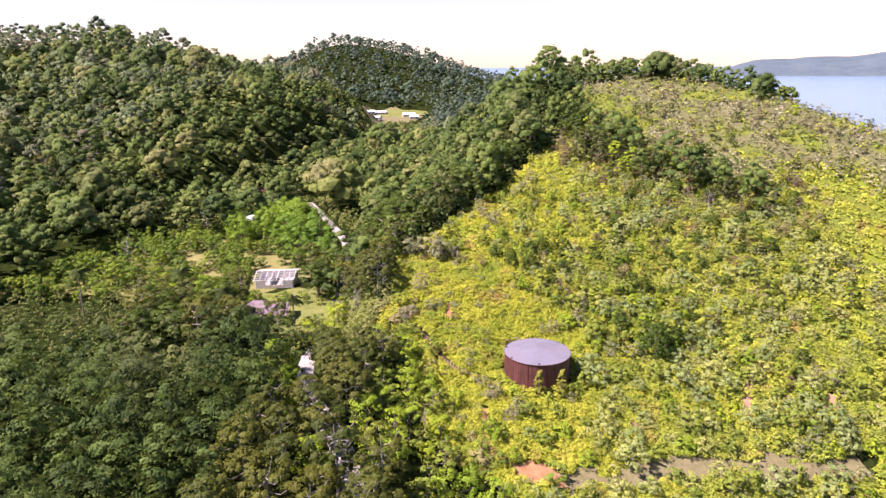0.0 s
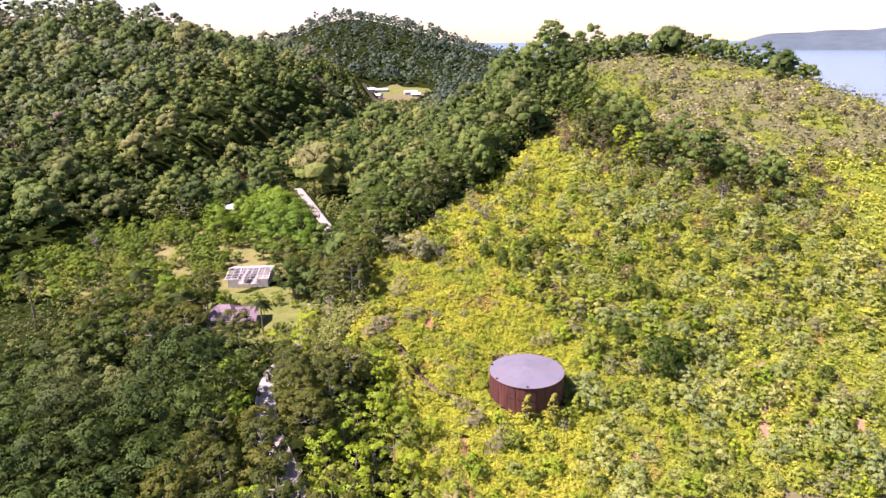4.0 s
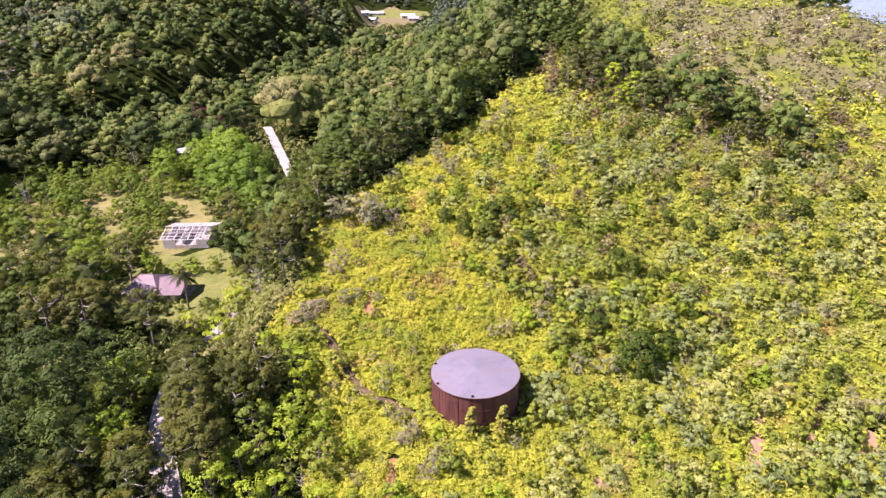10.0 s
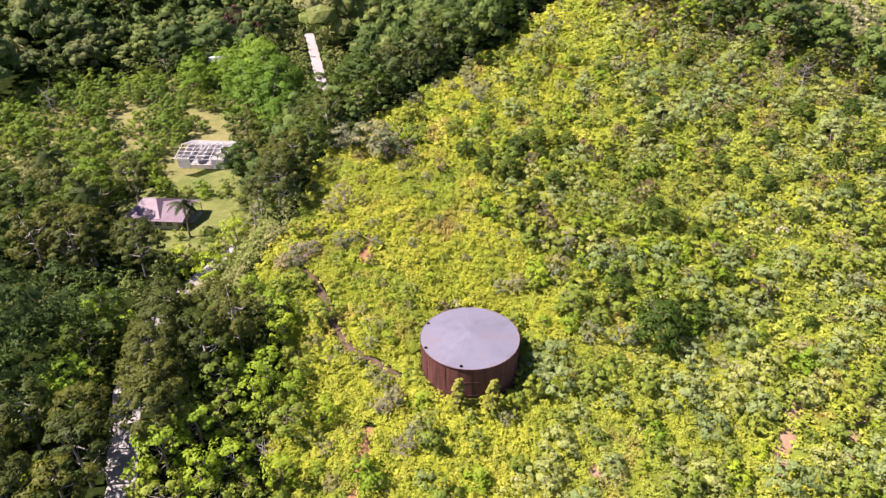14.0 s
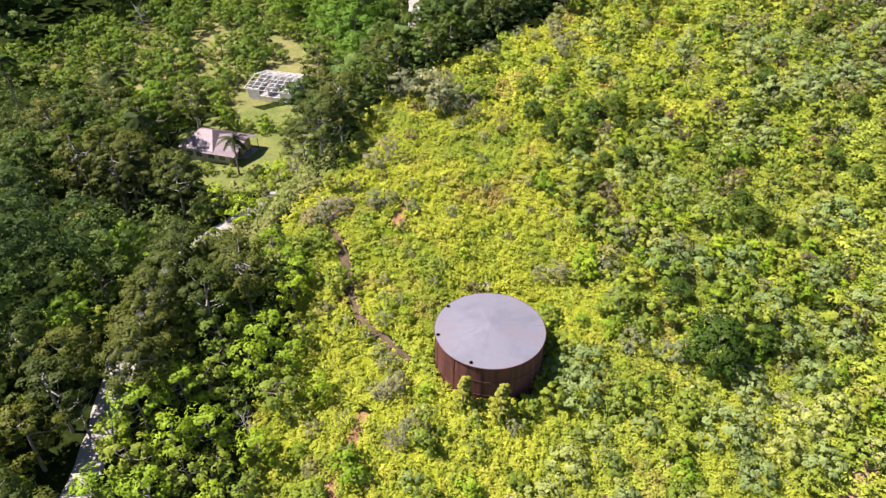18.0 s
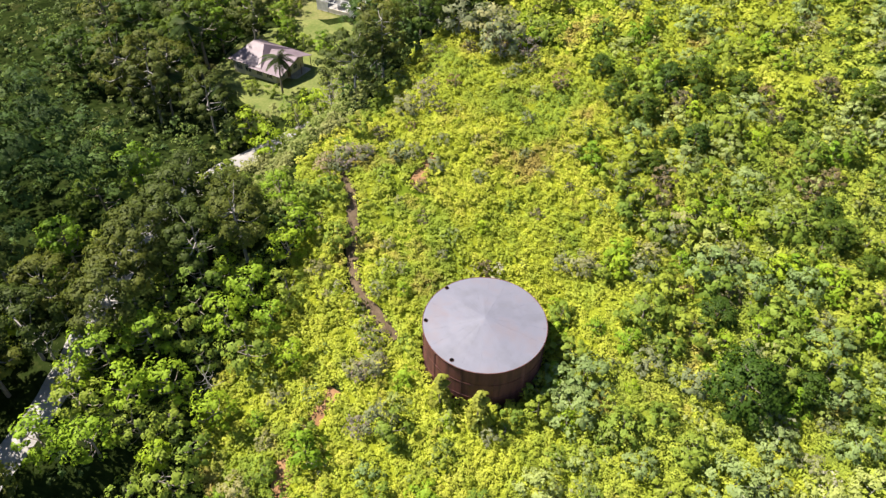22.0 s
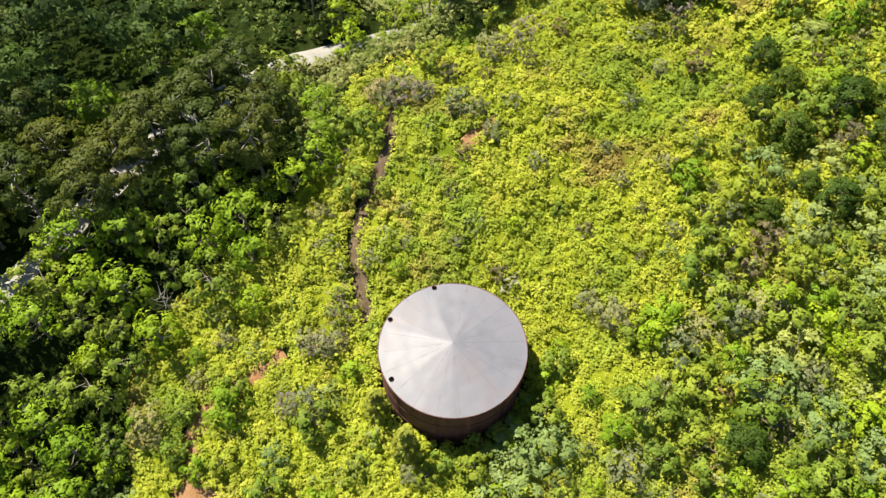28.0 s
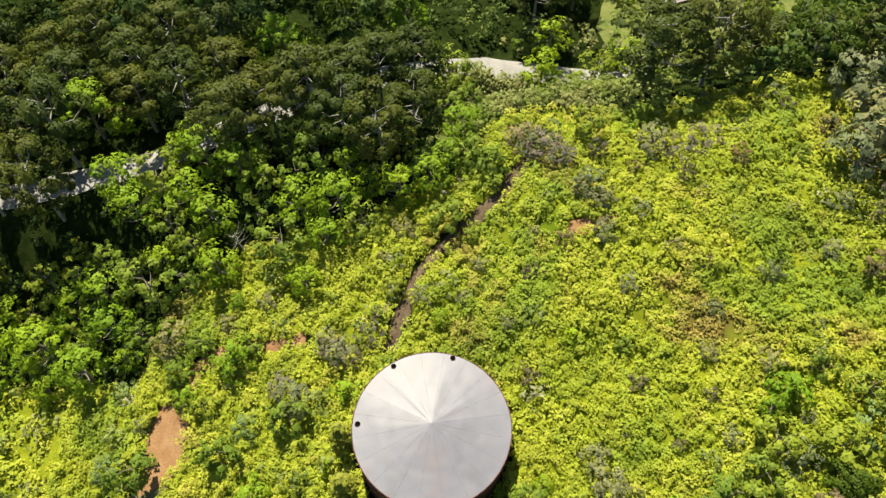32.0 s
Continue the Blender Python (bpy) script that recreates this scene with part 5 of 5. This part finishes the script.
woods("valley_woods", "dense dark green forest in the valley and up the hillside", spread(9000, -330, -40, 110, 430, lambda x, y: valley_only(x, y) & ((x < -150) | (y > 164)) & ~near_line(x, y, [(-126, 190), (-114, 158)], 13) & ~in_orchard(x, y) & ~near_line(x, y, ROAD, 6) & (((x + 119) / 20) ** 2 + ((y - 183) / 15) ** 2 > 1) & (((x + 111) / 9) ** 2 + ((y - 138) / 9) ** 2 > 1), 203), 13.0, 270, 0.50, WOODS, 204, 0.4, 0.40, (0.1, 1.0), 8, 8.4, ROUGH_DOME, True)
woods("hillside_woods", "dense forest on the high hillside across the valley", spread(24000, -720, 70, 20, 560, lambda x, y: (x < -200) | ((y > 425) & ((y < 455) | (x < -165) | (x > -75))) & in_sight(x, y) & (((x + 150) / 9) ** 2 + ((y - 437) / 24) ** 2 > 1), 205), 12.0, 90, 0.75, HAZED_HILL_WOODS, 206, 0.35, 0.42, (0, 0.75), 6, 8.2, ROUGH_DOME, True)
woods("valley_scrub", "low growth in front of the far settlement", spread(500, -170, -70, 450, 575, lambda x, y: ~settled(x, y), 219), 5.0, 40, 0.9, WOODS, 220, 0.2, 0.5)
woods("far_woods", "distant forest on the far hill, haze coloured in as blue-green", spread(16000, -680, 80, 545, 1090, lambda x, y: ~settled(x, y) & ((y > 700) | (x < -190) | (x > -75)) & in_sight(x, y), 207), 12.0, 45, 1.1, HAZED_FAR_WOODS, 208, 0.35, 0.44, (0, 0.6), 5, 9.0, ROUGH_DOME, True)
woods("crest_woods", "dark trees on the crest of the fern hill", spread(5000, -75, 130, 45, 460, lambda x, y: (woods_on_hill(x, y) > 0.5) & ~near_line(x, y, SUMMIT, 16.0) | ((on_hill(x, y) < 0.5) | (y > 225)) & (x > -62) & ~near_line(x, y, LANE_VIEW, 6.5), 209), 11.6, 330, 0.34, WOODS, 210, 0.3, 0.36, (0, 0.75), 9, 6.8, ROUGH_DOME, True)
woods("slope_scrub", "low green and grey scrub between the ferns", spread(2300, -36, 100, -60, 105, lambda x, y: (on_hill(x, y) > 0.5) & ~bare(x, y) & (x * x + y * y > 64) & (ripple(x, y, 0.17, 53) + 0.5 * ripple(x, y, 0.6, 57) > 0.26 - 0.5 * smooth(-5, 40, x - 0.2 * y)) & (((x + 14) / 17) ** 2 + ((y - 22) / 21) ** 2 > 0.8), 215), 2.6, 62, 0.18, SCRUB, 216)
woods("dusty_scrub", "dusty grey-green scrub dotted among the ferns", spread(800, -34, 120, -60, 115, lambda x, y: (on_hill(x, y) > 0.5) & ~bare(x, y) & (x * x + y * y > 70) & (ripple(x, y, 0.3, 58) > 0.1), 227), 2.1, 55, 0.16, GREYSCRUB, 228, 0.2, 0.5)
woods("crest_scrub", "grey-brown scrub over the upper slope", spread(6500, -10, 190, 45, 220, lambda x, y: (on_hill(x, y) > 0.5) & (woods_on_hill(x, y) < 0.5) & (high_slope(x, y) > 0.25), 211), 3.0, 60, 0.27, GREYSCRUB, 212, 0.1, 0.55, (0, 0.9), 4, 1.8, None, True)
woods("edge_growth", "green growth on the steep flank under the crest trees", spread(2600, -70, 40, 30, 240, lambda x, y: (x - np.interp(y, Y_FERN, X_FERN) > -16) & (x - np.interp(y, Y_FERN, X_FERN) < 1) & ~near_line(x, y, ROAD, 3.5), 223), 4.5, 110, 0.27, WOODS, 224, 0.2, 0.38, (0, 0.9), 6, 2.6, ROUGH_DOME, True)
woods("summit_woods", "trees along the summit of the hill", spread(1500, 10, 120, 155, 225, lambda x, y: near_line(x, y, SUMMIT, 13.0), 225), 7.0, 260, 0.30, WOODS, 226, 0.15, 0.42, (0, 0.7), 9, 3.2, ROUGH_DOME, True)
woods("shore_scrub", "scrub on the slope down to the sea", spread(1000, 100, 420, -120, 260, lambda x, y: (x > 130), 213), 4.0, 40, 0.6, SCRUB, 214)
woods("verge_scrub", "rough green growth along the lane and round the yards", spread(3400, -115, -28, -60, 205, lambda x, y: (on_hill(x, y) < 0.5) & ~near_line(x, y, ROAD, 2.6) & ((((x + 62) / 15) ** 2 + ((y - 40) / 11) ** 2) > 1) & (near_line(x, y, ROAD, 10) & (y > 4)), 217), 1.8, 40, 0.26, SCRUB, 218)

# ---- road, yards, buildings ----
def strip(name, line, width, mat, label, category, lift=0.06, step=2.0):
    pts = [Vector(p) for p in line]
    path = []
    for a, b in zip(pts, pts[1:]):
        m = max(1, int((b - a).length / step))
        path += [a.lerp(b, i / m) for i in range(m)]
    path = np.array([tuple(p) for p in path + [pts[-1]]])
    for _ in range(3):
        path[1:-1] = (path[:-2] + 2 * path[1:-1] + path[2:]) / 4
    d = np.gradient(path, axis=0)
    d /= np.linalg.norm(d, axis=1)[:, None]
    side = np.stack([-d[:, 1], d[:, 0]], 1)
    rng = np.random.RandomState(len(line))
    rows = []
    for k in (-1, -0.5, 0, 0.5, 1):
        p = path + side * width * k * (1 + 0.06 * rng.normal(0, 1, (len(path), 1)) * (abs(k) == 1))
        rows.append(np.stack([p[:, 0], p[:, 1], land(p[:, 0], p[:, 1]) + lift - 0.5 * (0 if abs(k) < 1 else 0.25)], 1))
    v, n = np.concatenate(rows), len(path)
    q = [(i * n + j, i * n + j + 1, (i + 1) * n + j + 1, (i + 1) * n + j) for i in range(4) for j in range(n - 1)]
    return tagged(new(name, quick_mesh(name, v, q, mat, True)), label, category, kind="structure")


strip("road", ROAD, 1.8, CONCRETE, "pale worn concrete lane through the valley", "road", 0.15)
strip("footpath", TRACK, 0.95, BROWN_SOIL, "trodden brown soil footpath through the ferns", "path", 0.12)
strip("clay_cut", CLAY_CUT, 1.5, CLAY, "eroded cut of bare orange clay", "bare soil", 0.12)


def disc(name, cx, cy, rx, ry, mat, label, category, lift=0.1, seed=0):
    rings, n = 8, 48
    v = []
    for i in range(rings + 1):
        for j in range(n):
            a = 2 * math.pi * j / n
            w = 1 + 0.22 * noise.noise((math.cos(a) * 2, math.sin(a) * 2, seed)) + 0.1 * noise.noise((math.cos(a) * 6, math.sin(a) * 6, seed))
            v.append((cx + rx * w * i / rings * math.cos(a), cy + ry * w * i / rings * math.sin(a), 0))
    v = np.array(v)
    v[:, 2] = land(v[:, 0], v[:, 1]) + lift
    v[-n:, 2] -= 0.5
    q = [(i * n + j, i * n + (j + 1) % n, (i + 1) * n + (j + 1) % n, (i + 1) * n + j) for i in range(rings) for j in range(n)]
    return tagged(new(name, quick_mesh(name, v, q, mat, True)), label, category, kind="structure")


disc("lawn", -64, 43, 23, 22, GRASS, "mown green lawn round the house", "lawn", 0.12, 3)
DRY_GRASS = plain_material("dry_orchard_grass", (0.085, 0.115, 0.026), (0.235, 0.21, 0.088), 0.95, 0.18, bumps=0.8, distance=0.1)
disc("orchard_ground", -108, 88, 50, 46, DRY_GRASS, "dry grassy ground of an old orchard", "dry grass", 0.08, 5)
disc("bare_patch", -1, -27.8, 6, 3.8, CLAY, "bare orange clay patch", "bare soil", 0.1, 7)
strip("worn_ground", WORN, 5.6, PALE_SOIL, "worn pale soil with thin grass below the ferns", "bare soil", 0.12)
disc("grey_patch", -30.5, 9.5, 2.6, 1.8, BROWN_SOIL, "bare brown soil at the head of the footpath", "bare soil", 0.1, 10)
disc("scrape", -19.9, 15.8, 1.2, 3.2, CLAY, "small scrape of orange clay among the ferns", "bare soil", 0.14, 15)
for line in STREAKS:
    strip("clay_streak", line, 1.9, PINK_SOIL, "washed-out streak of pinkish clay between the ferns", "bare soil", 0.12)
disc("hill_scar", -149, 437, 7, 20, BROWN_SOIL, "bare brown scar on the wooded hillside", "landslip", 0.4, 16)
disc("village_clearing", -122, 640, 31, 60, PALE_SOIL, "pale open ground of a far settlement", "clearing", 1.0, 11)
disc("village_green", -118, 672, 36, 20, GRASS, "strip of dry grass in the far settlement", "grass", 1.5, 14)

WALL = plain_material("cream_plaster", (0.42, 0.38, 0.30), (0.58, 0.54, 0.44), 0.85, 0.8, bumps=0.15)
WHITE = plain_material("weathered_whitewash", (0.34, 0.34, 0.33), (0.58, 0.58, 0.56), 0.8, 1.5, bumps=0.15)
TIN = plain_material("pink_tin_roof", (0.115, 0.082, 0.096), (0.19, 0.148, 0.165), 0.55, 0.6, bumps=0.15)
PALE_TIN = plain_material("pale_tin_roof", (0.42, 0.45, 0.50), (0.6, 0.63, 0.68), 0.45, 0.6, bumps=0.1)
GLASS, _gt, _gb = material("dark_window_glass")
_gb.inputs["Base Color"].default_value, _gb.inputs["Roughness"].default_value = (0.03, 0.035, 0.04, 1), 0.12
WOOD = plain_material("dark_post_wood", (0.08, 0.05, 0.04), (0.16, 0.11, 0.08), 0.8, 2.0)


def box(name, cx, cy, cz, sx, sy, sz, mat, parent, label="", turn=0.0):
    bm = bmesh.new()
    bmesh.ops.create_cube(bm, size=1, matrix=Matrix.Translation((cx, cy, cz)) @ Matrix.Rotation(turn, 4, "Z") @ Matrix.Diagonal((sx, sy, sz, 1)))
    bmesh.ops.bevel(bm, geom=bm.edges[:], offset=min(sx, sy, sz) * 0.08, segments=1, affect="EDGES")
    return part(name, bm, mat, parent, label)


def sheet(name, corners, thick, mat, parent, label=""):
    """A flat four-cornered sheet with thickness."""
    bm = bmesh.new()
    vs = [bm.verts.new(c) for c in corners]
    f = bm.faces.new(vs)
    bm.normal_update()
    up = f.normal if f.normal.z >= 0 else -f.normal
    r = bmesh.ops.extrude_face_region(bm, geom=[f])
    for g in r["geom"]:
        if isinstance(g, bmesh.types.BMVert):
            g.co -= up * thick
    bmesh.ops.recalc_face_normals(bm, faces=bm.faces[:])
    return part(name, bm, mat, parent, label)


def window(x, y, z, w, h, wall, side):
    """A window with a white frame and panes, on a wall that faces south (side 0) or east (side 1)."""
    def at(u, v, d):
        return (x + u, y - d, z + v) if side == 0 else (x + d, y + u, z + v)
    def size(a, b, c):
        return (a, c, b) if side == 0 else (c, a, b)
    fr = box("window", *at(0, 0, 0.02), *size(w, h, 0.06), GLASS, wall, "dark glass window with white frame")
    for u, v, a, b in ((0, h / 2, w + 0.16, 0.1), (0, -h / 2, w + 0.16, 0.1), (-w / 2, 0, 0.1, h), (w / 2, 0, 0.1, h), (0, 0, 0.06, h), (-w / 4, 0, 0.04, h), (w / 4, 0, 0.04, h)):
        box("window_frame", *at(u, v, 0.06), *size(a, b, 0.06), WHITE, fr)


def gable_end(name, pts, y, thick, mat, parent):
    bm = bmesh.new()
    a = [bm.verts.new((x, y, z)) for x, z in pts]
    b = [bm.verts.new((x, y + thick, z)) for x, z in pts]
    n = len(pts)
    bm.faces.new(a)
    bm.faces.new(b[::-1])
    for i in range(n):
        bm.faces.new((a[i], b[i], b[(i + 1) % n], a[(i + 1) % n]))
    bmesh.ops.recalc_face_normals(bm, faces=bm.faces[:])
    return part(name, bm, mat, parent)


def hip_slope(pts, mat, parent, ribs=0.55):
    """A roof slope between two eave corners and the ridge, with raised ribs that run up it."""
    e0, e1, r1, r0 = [Vector(p) for p in pts]
    r = sheet("roof_slope", pts, 0.05, mat, parent, "faded pink tin roof slope")
    along = (e1 - e0).normalized()
    up = (r0 + r1) / 2 - e0
    up = (up - along * up.dot(along))
    length, a, b = (e1 - e0).length, (r0 - e0).dot(along), (r1 - e0).dot(along)
    lift = along.cross(up).normalized() * 0.02
    for k in range(int(length / ribs)):
        u = (k + 0.5) * ribs
        top = min(1.0, u / a if a > 0.01 else 1.0, (length - u) / (length - b) if length - b > 0.01 else 1.0)
        p0, p1 = e0 + along * u + lift, e0 + along * u + up * top + lift
        part("rib", quick_mesh("rib", *tube([p0, (p0 + p1) / 2, p1], [0.035] * 3, 4), mat), mat, r)


def house():
    root = new("house")
    x0, y0 = -70.3, 35.3
    root.matrix_basis = pose(x0, y0, ground_z(x0, y0) + 0.1, 0, 0, 6)
    W, E, S, N, wall_h, ridge_h = -5.9, 4.4, -3.8, 4.2, 2.8, 5.0
    south = gable_end("front_wall", [(W, 0), (E, 0), (E, wall_h - 0.45), (0.4, wall_h - 0.4), (0, wall_h), (W, wall_h)], S, 0.2, WALL, root)
    gable_end("back_wall", [(W, 0), (E, 0), (E, wall_h - 0.45), (0.4, wall_h - 0.4), (0, wall_h), (W, wall_h)], N - 0.2, 0.2, WALL, root)
    east = box("side_wall", E - 0.1, 0.1, wall_h / 2 - 0.25, 0.2, N - S - 0.4, wall_h - 0.5, WALL, root)
    box("side_wall", W + 0.1, 0.1, wall_h / 2, 0.2, N - S - 0.4, wall_h, WALL, root)
    west, ze, zr = W - 0.7, wall_h - 0.15, ridge_h          # a hipped main roof, and a lower wing over the porch
    for pts in ([(west, S - 0.4, ze), (1.2, S - 0.4, ze), (-1.2, 0.3, zr), (-3.9, 0.3, zr)], [(1.2, N + 0.7, ze), (west, N + 0.7, ze), (-3.9, 0.3, zr), (-1.2, 0.3, zr)],
                [(west, N + 0.7, ze), (west, S - 0.4, ze), (-3.9, 0.25, zr), (-3.9, 0.35, zr)], [(1.2, S - 0.4, ze), (1.2, N + 0.7, ze), (-1.2, 0.35, zr), (-1.2, 0.25, zr)]):
        hip_slope(pts, TIN, root)
    hip_slope([(-1.6, S - 0.9, 2.4), (E + 1.7, S - 0.9, 2.4), (E + 1.7, 0.9, 3.95), (-1.6, 0.9, 3.95)], TIN, root)
    hip_slope([(E + 1.7, N + 0.9, 2.5), (-0.4, N + 0.9, 2.5), (-0.4, 0.9, 3.95), (E + 1.7, 0.9, 3.95)], TIN, root)
    for y, z, x0, x1 in ((0.3, zr + 0.03, -3.9, -1.2), (0.9, 3.98, -0.9, E + 1.7)):
        part("ridge_cap", quick_mesh("ridge_cap", *tube([(x0, y, z), ((x0 + x1) / 2, y, z), (x1, y, z)], [0.1] * 3, 6), TIN), TIN, root)
    for x in (-4.4, -2.3, 0.4, 2.8):
        window(x, S, 1.5, 1.4, 1.1, south, 0)
    for y in (-2.2, 1.6):
        window(E, y, 1.3, 1.2, 1.0, east, 1)
    box("door", E + 0.03, -0.3, 1.03, 0.06, 0.9, 2.05, WOOD, root, "dark wooden door")
    for y in (-4.6, -1.6, 1.6, 4.6):
        box("porch_post", E + 1.5, y, 1.15, 0.12, 0.12, 2.3, WOOD, root)
    box("porch_floor", E + 0.9, 0.1, 0.07, 1.9, N - S, 0.14, CONCRETE, root, "concrete porch floor")
    return tagged(root, "cream-walled house with a faded pink hipped tin roof on the lawn", "house")


def shed():
    root = new("roofless_shed")
    x0, y0 = -77.6, 67.2
    root.matrix_basis = pose(x0, y0, ground_z(x0, y0) + 0.1, 0, 0, 7)
    w, d, h = 11.4, 10.0, 2.7
    for x in (-w / 2 + 1.5, w / 2 - 1.5):
        box("front_wall", x, -d / 2, h / 2, 3.0, 0.2, h, WHITE, root, "whitewashed wall piece")
    box("low_wall", 0, -d / 2, 0.5, 5.3, 0.18, 1.0, WALL, root, "stained low wall")
    for x in (-w / 2, w / 2):
        box("side_wall", x, 0, h / 2, 0.2, d - 0.3, h, WHITE, root)
    box("back_wall", 0, d / 2, h / 2, w, 0.2, h, WHITE, root)
    box("partition", -1.5, 0.8, h / 2 - 0.1, 0.15, d - 2.2, h - 0.2, WHITE, root)
    box("floor_slab", 0, 0, 0.06, w + 0.3, d + 0.3, 0.12, CONCRETE, root)
    def beam(name, a, b, r):
        part(name, quick_mesh(name, *tube([a, ((a[0] + b[0]) / 2, (a[1] + b[1]) / 2, (a[2] + b[2]) / 2), b], [r] * 3, 4), WHITE), WHITE, root)
    top = h + 1.35
    for k in range(8):
        x = -w / 2 - 0.4 + (w + 0.8) * k / 7
        beam("rafter", (x, -d / 2 - 0.8, h - 0.05), (x, 0, top), 0.10)
        beam("rafter", (x, d / 2 + 0.8, h - 0.05), (x, 0, top), 0.10)
    for k in range(5):
        y, z = -d / 2 - 0.8 + (d / 2 + 0.8) * k / 4, h - 0.05 + (top - h + 0.05) * k / 4
        beam("purlin", (-w / 2 - 0.7, y, z + 0.1), (w / 2 + 0.7, y, z + 0.1), 0.07)
        beam("purlin", (-w / 2 - 0.7, -y + 0.01, z + 0.1), (w / 2 + 0.7, -y + 0.01, z + 0.1), 0.07)
    for x in (-w / 2, -w / 4, 0, w / 4, w / 2):
        beam("tie_beam", (x, -d / 2, h + 0.02), (x, d / 2, h + 0.02), 0.09)
    return tagged(root, "roofless whitewashed shed with bare white rafters and purlins", "shed")


house()
shed()


def palm(x, y, height, crown, seed, name="coconut_palm"):
    """A palm: a leaning ringed trunk and arching fronds, each with two rows of leaflets."""
    rng = np.random.RandomState(seed)
    root = new(name)
    root.location = (x, y, ground_z(x, y) - 0.1)
    lean = rng.uniform(-0.8, 0.8, 2)
    path = [(lean[0] * t * t, lean[1] * t * t, height * t) for t in np.linspace(0, 1, 8)]
    part("trunk", quick_mesh("palm_trunk", *tube(path, np.linspace(0.2, 0.12, 8), 7), BARK, True), BARK, root)
    top = np.array(path[-1])
    n = 18
    for k in range(n):
        a, up = k * 2.399 + rng.uniform(-0.2, 0.2), rng.uniform(-0.35, 1.0)
        out = np.array([math.cos(a), math.sin(a), 0])
        side = np.array([-math.sin(a), math.cos(a), 0])
        length = crown * rng.uniform(0.85, 1.1)
        v, q = [], []
        m = 20
        rib = [top + out * length * t * (1 - 0.18 * t * max(0, -up + 0.6)) + np.array([0, 0, length * (up * t - (0.55 + 0.5 * up) * t * t)]) for t in np.linspace(0, 1, m + 1)]
        for i in range(1, m + 1):
            t = i / m
            wid = length * 0.15 * math.sin(math.pi * min(1, 0.15 + 0.85 * t)) + 0.08
            for s in (-1, 1):
                p, b = rib[i - 1], rib[i]
                tip = (p + b) / 2 + s * side * wid + np.array([0, 0, -wid * 0.55]) + out * 0.1
                j = len(v)
                v += [p, p * 0.1 + b * 0.9, tip + (b - p) * 0.5, tip]
                q.append((j, j + 1, j + 2, j + 3))
        part("frond", quick_mesh("frond", np.array(v), q, PALM, lean=[(0.9 * out[0], 0.9 * out[1], 0.5)] * len(q)), PALM, root)
    return tagged(root, "coconut palm with a slender trunk and drooping fronds", "palm", "palms")


for x, y, h, c, sd in ((-61.3, 29.2, 7.6, 3.4, 1), (-77.2, 24.5, 12.0, 3.8, 2), (-65, 19, 5.0, 3.8, 3), (-92, 33, 14.0, 4.0, 12), (-119, 30, 15.0, 4.2, 13), (-118, 184, 11, 4.2, 4), (-113, 180, 10, 4.0, 5), (-108, 178, 11, 4.2, 6), (-127, 184, 11, 4.2, 7), (-70, 12, 8.5, 3.4, 8), (-88, 30, 7.5, 3.2, 9), (-122, 179, 10, 4.0, 10), (-132, 188, 10, 4.0, 11)):
    palm(x, y, h, c, sd)


def far_house(x, y, w, d, turn, roof):
    root = new("far_house")
    root.matrix_basis = pose(x, y, ground_z(x, y) + 0.3, 0, 0, turn)
    box("wall", 0, 0, 1.5, w, d, 3.0, WHITE, root)
    sheet("roof_slope", [(-w / 2 - 0.5, -d / 2 - 0.6, 2.8), (w / 2 + 0.5, -d / 2 - 0.6, 2.8), (w / 2 + 0.5, 0, 4.6), (-w / 2 - 0.5, 0, 4.6)], 0.08, roof, root)
    sheet("roof_slope", [(-w / 2 - 0.5, d / 2 + 0.6, 2.8), (w / 2 + 0.5, d / 2 + 0.6, 2.8), (w / 2 + 0.5, 0, 4.6), (-w / 2 - 0.5, 0, 4.6)], 0.08, roof, root)
    for u in (-w / 4, w / 4):
        box("window", u, -d / 2 - 0.02, 1.6, 1.2, 0.06, 1.1, GLASS, root)
    return tagged(root, "small far house with white walls and a pale tin roof", "house", "far houses")


for x, y, w, d, a in ((-112, 142, 7, 6, 20), (-139, 668, 14, 9, 10), (-140, 606, 9, 7, 30), (-135, 622, 8, 7, -15), (-104, 655, 14, 9, 15), (-96, 640, 10, 8, 5), (-121, 409, 9, 7, 20), (-112, 420, 8, 7, -10)):
    far_house(x, y, w, d, a, PALE_TIN)

# the patterns from which the trees were copied are no part of the place
for kinds in SORTS.values():
    for k in kinds:
        for o in (*k.children_recursive, k):
            bpy.data.objects.remove(o)
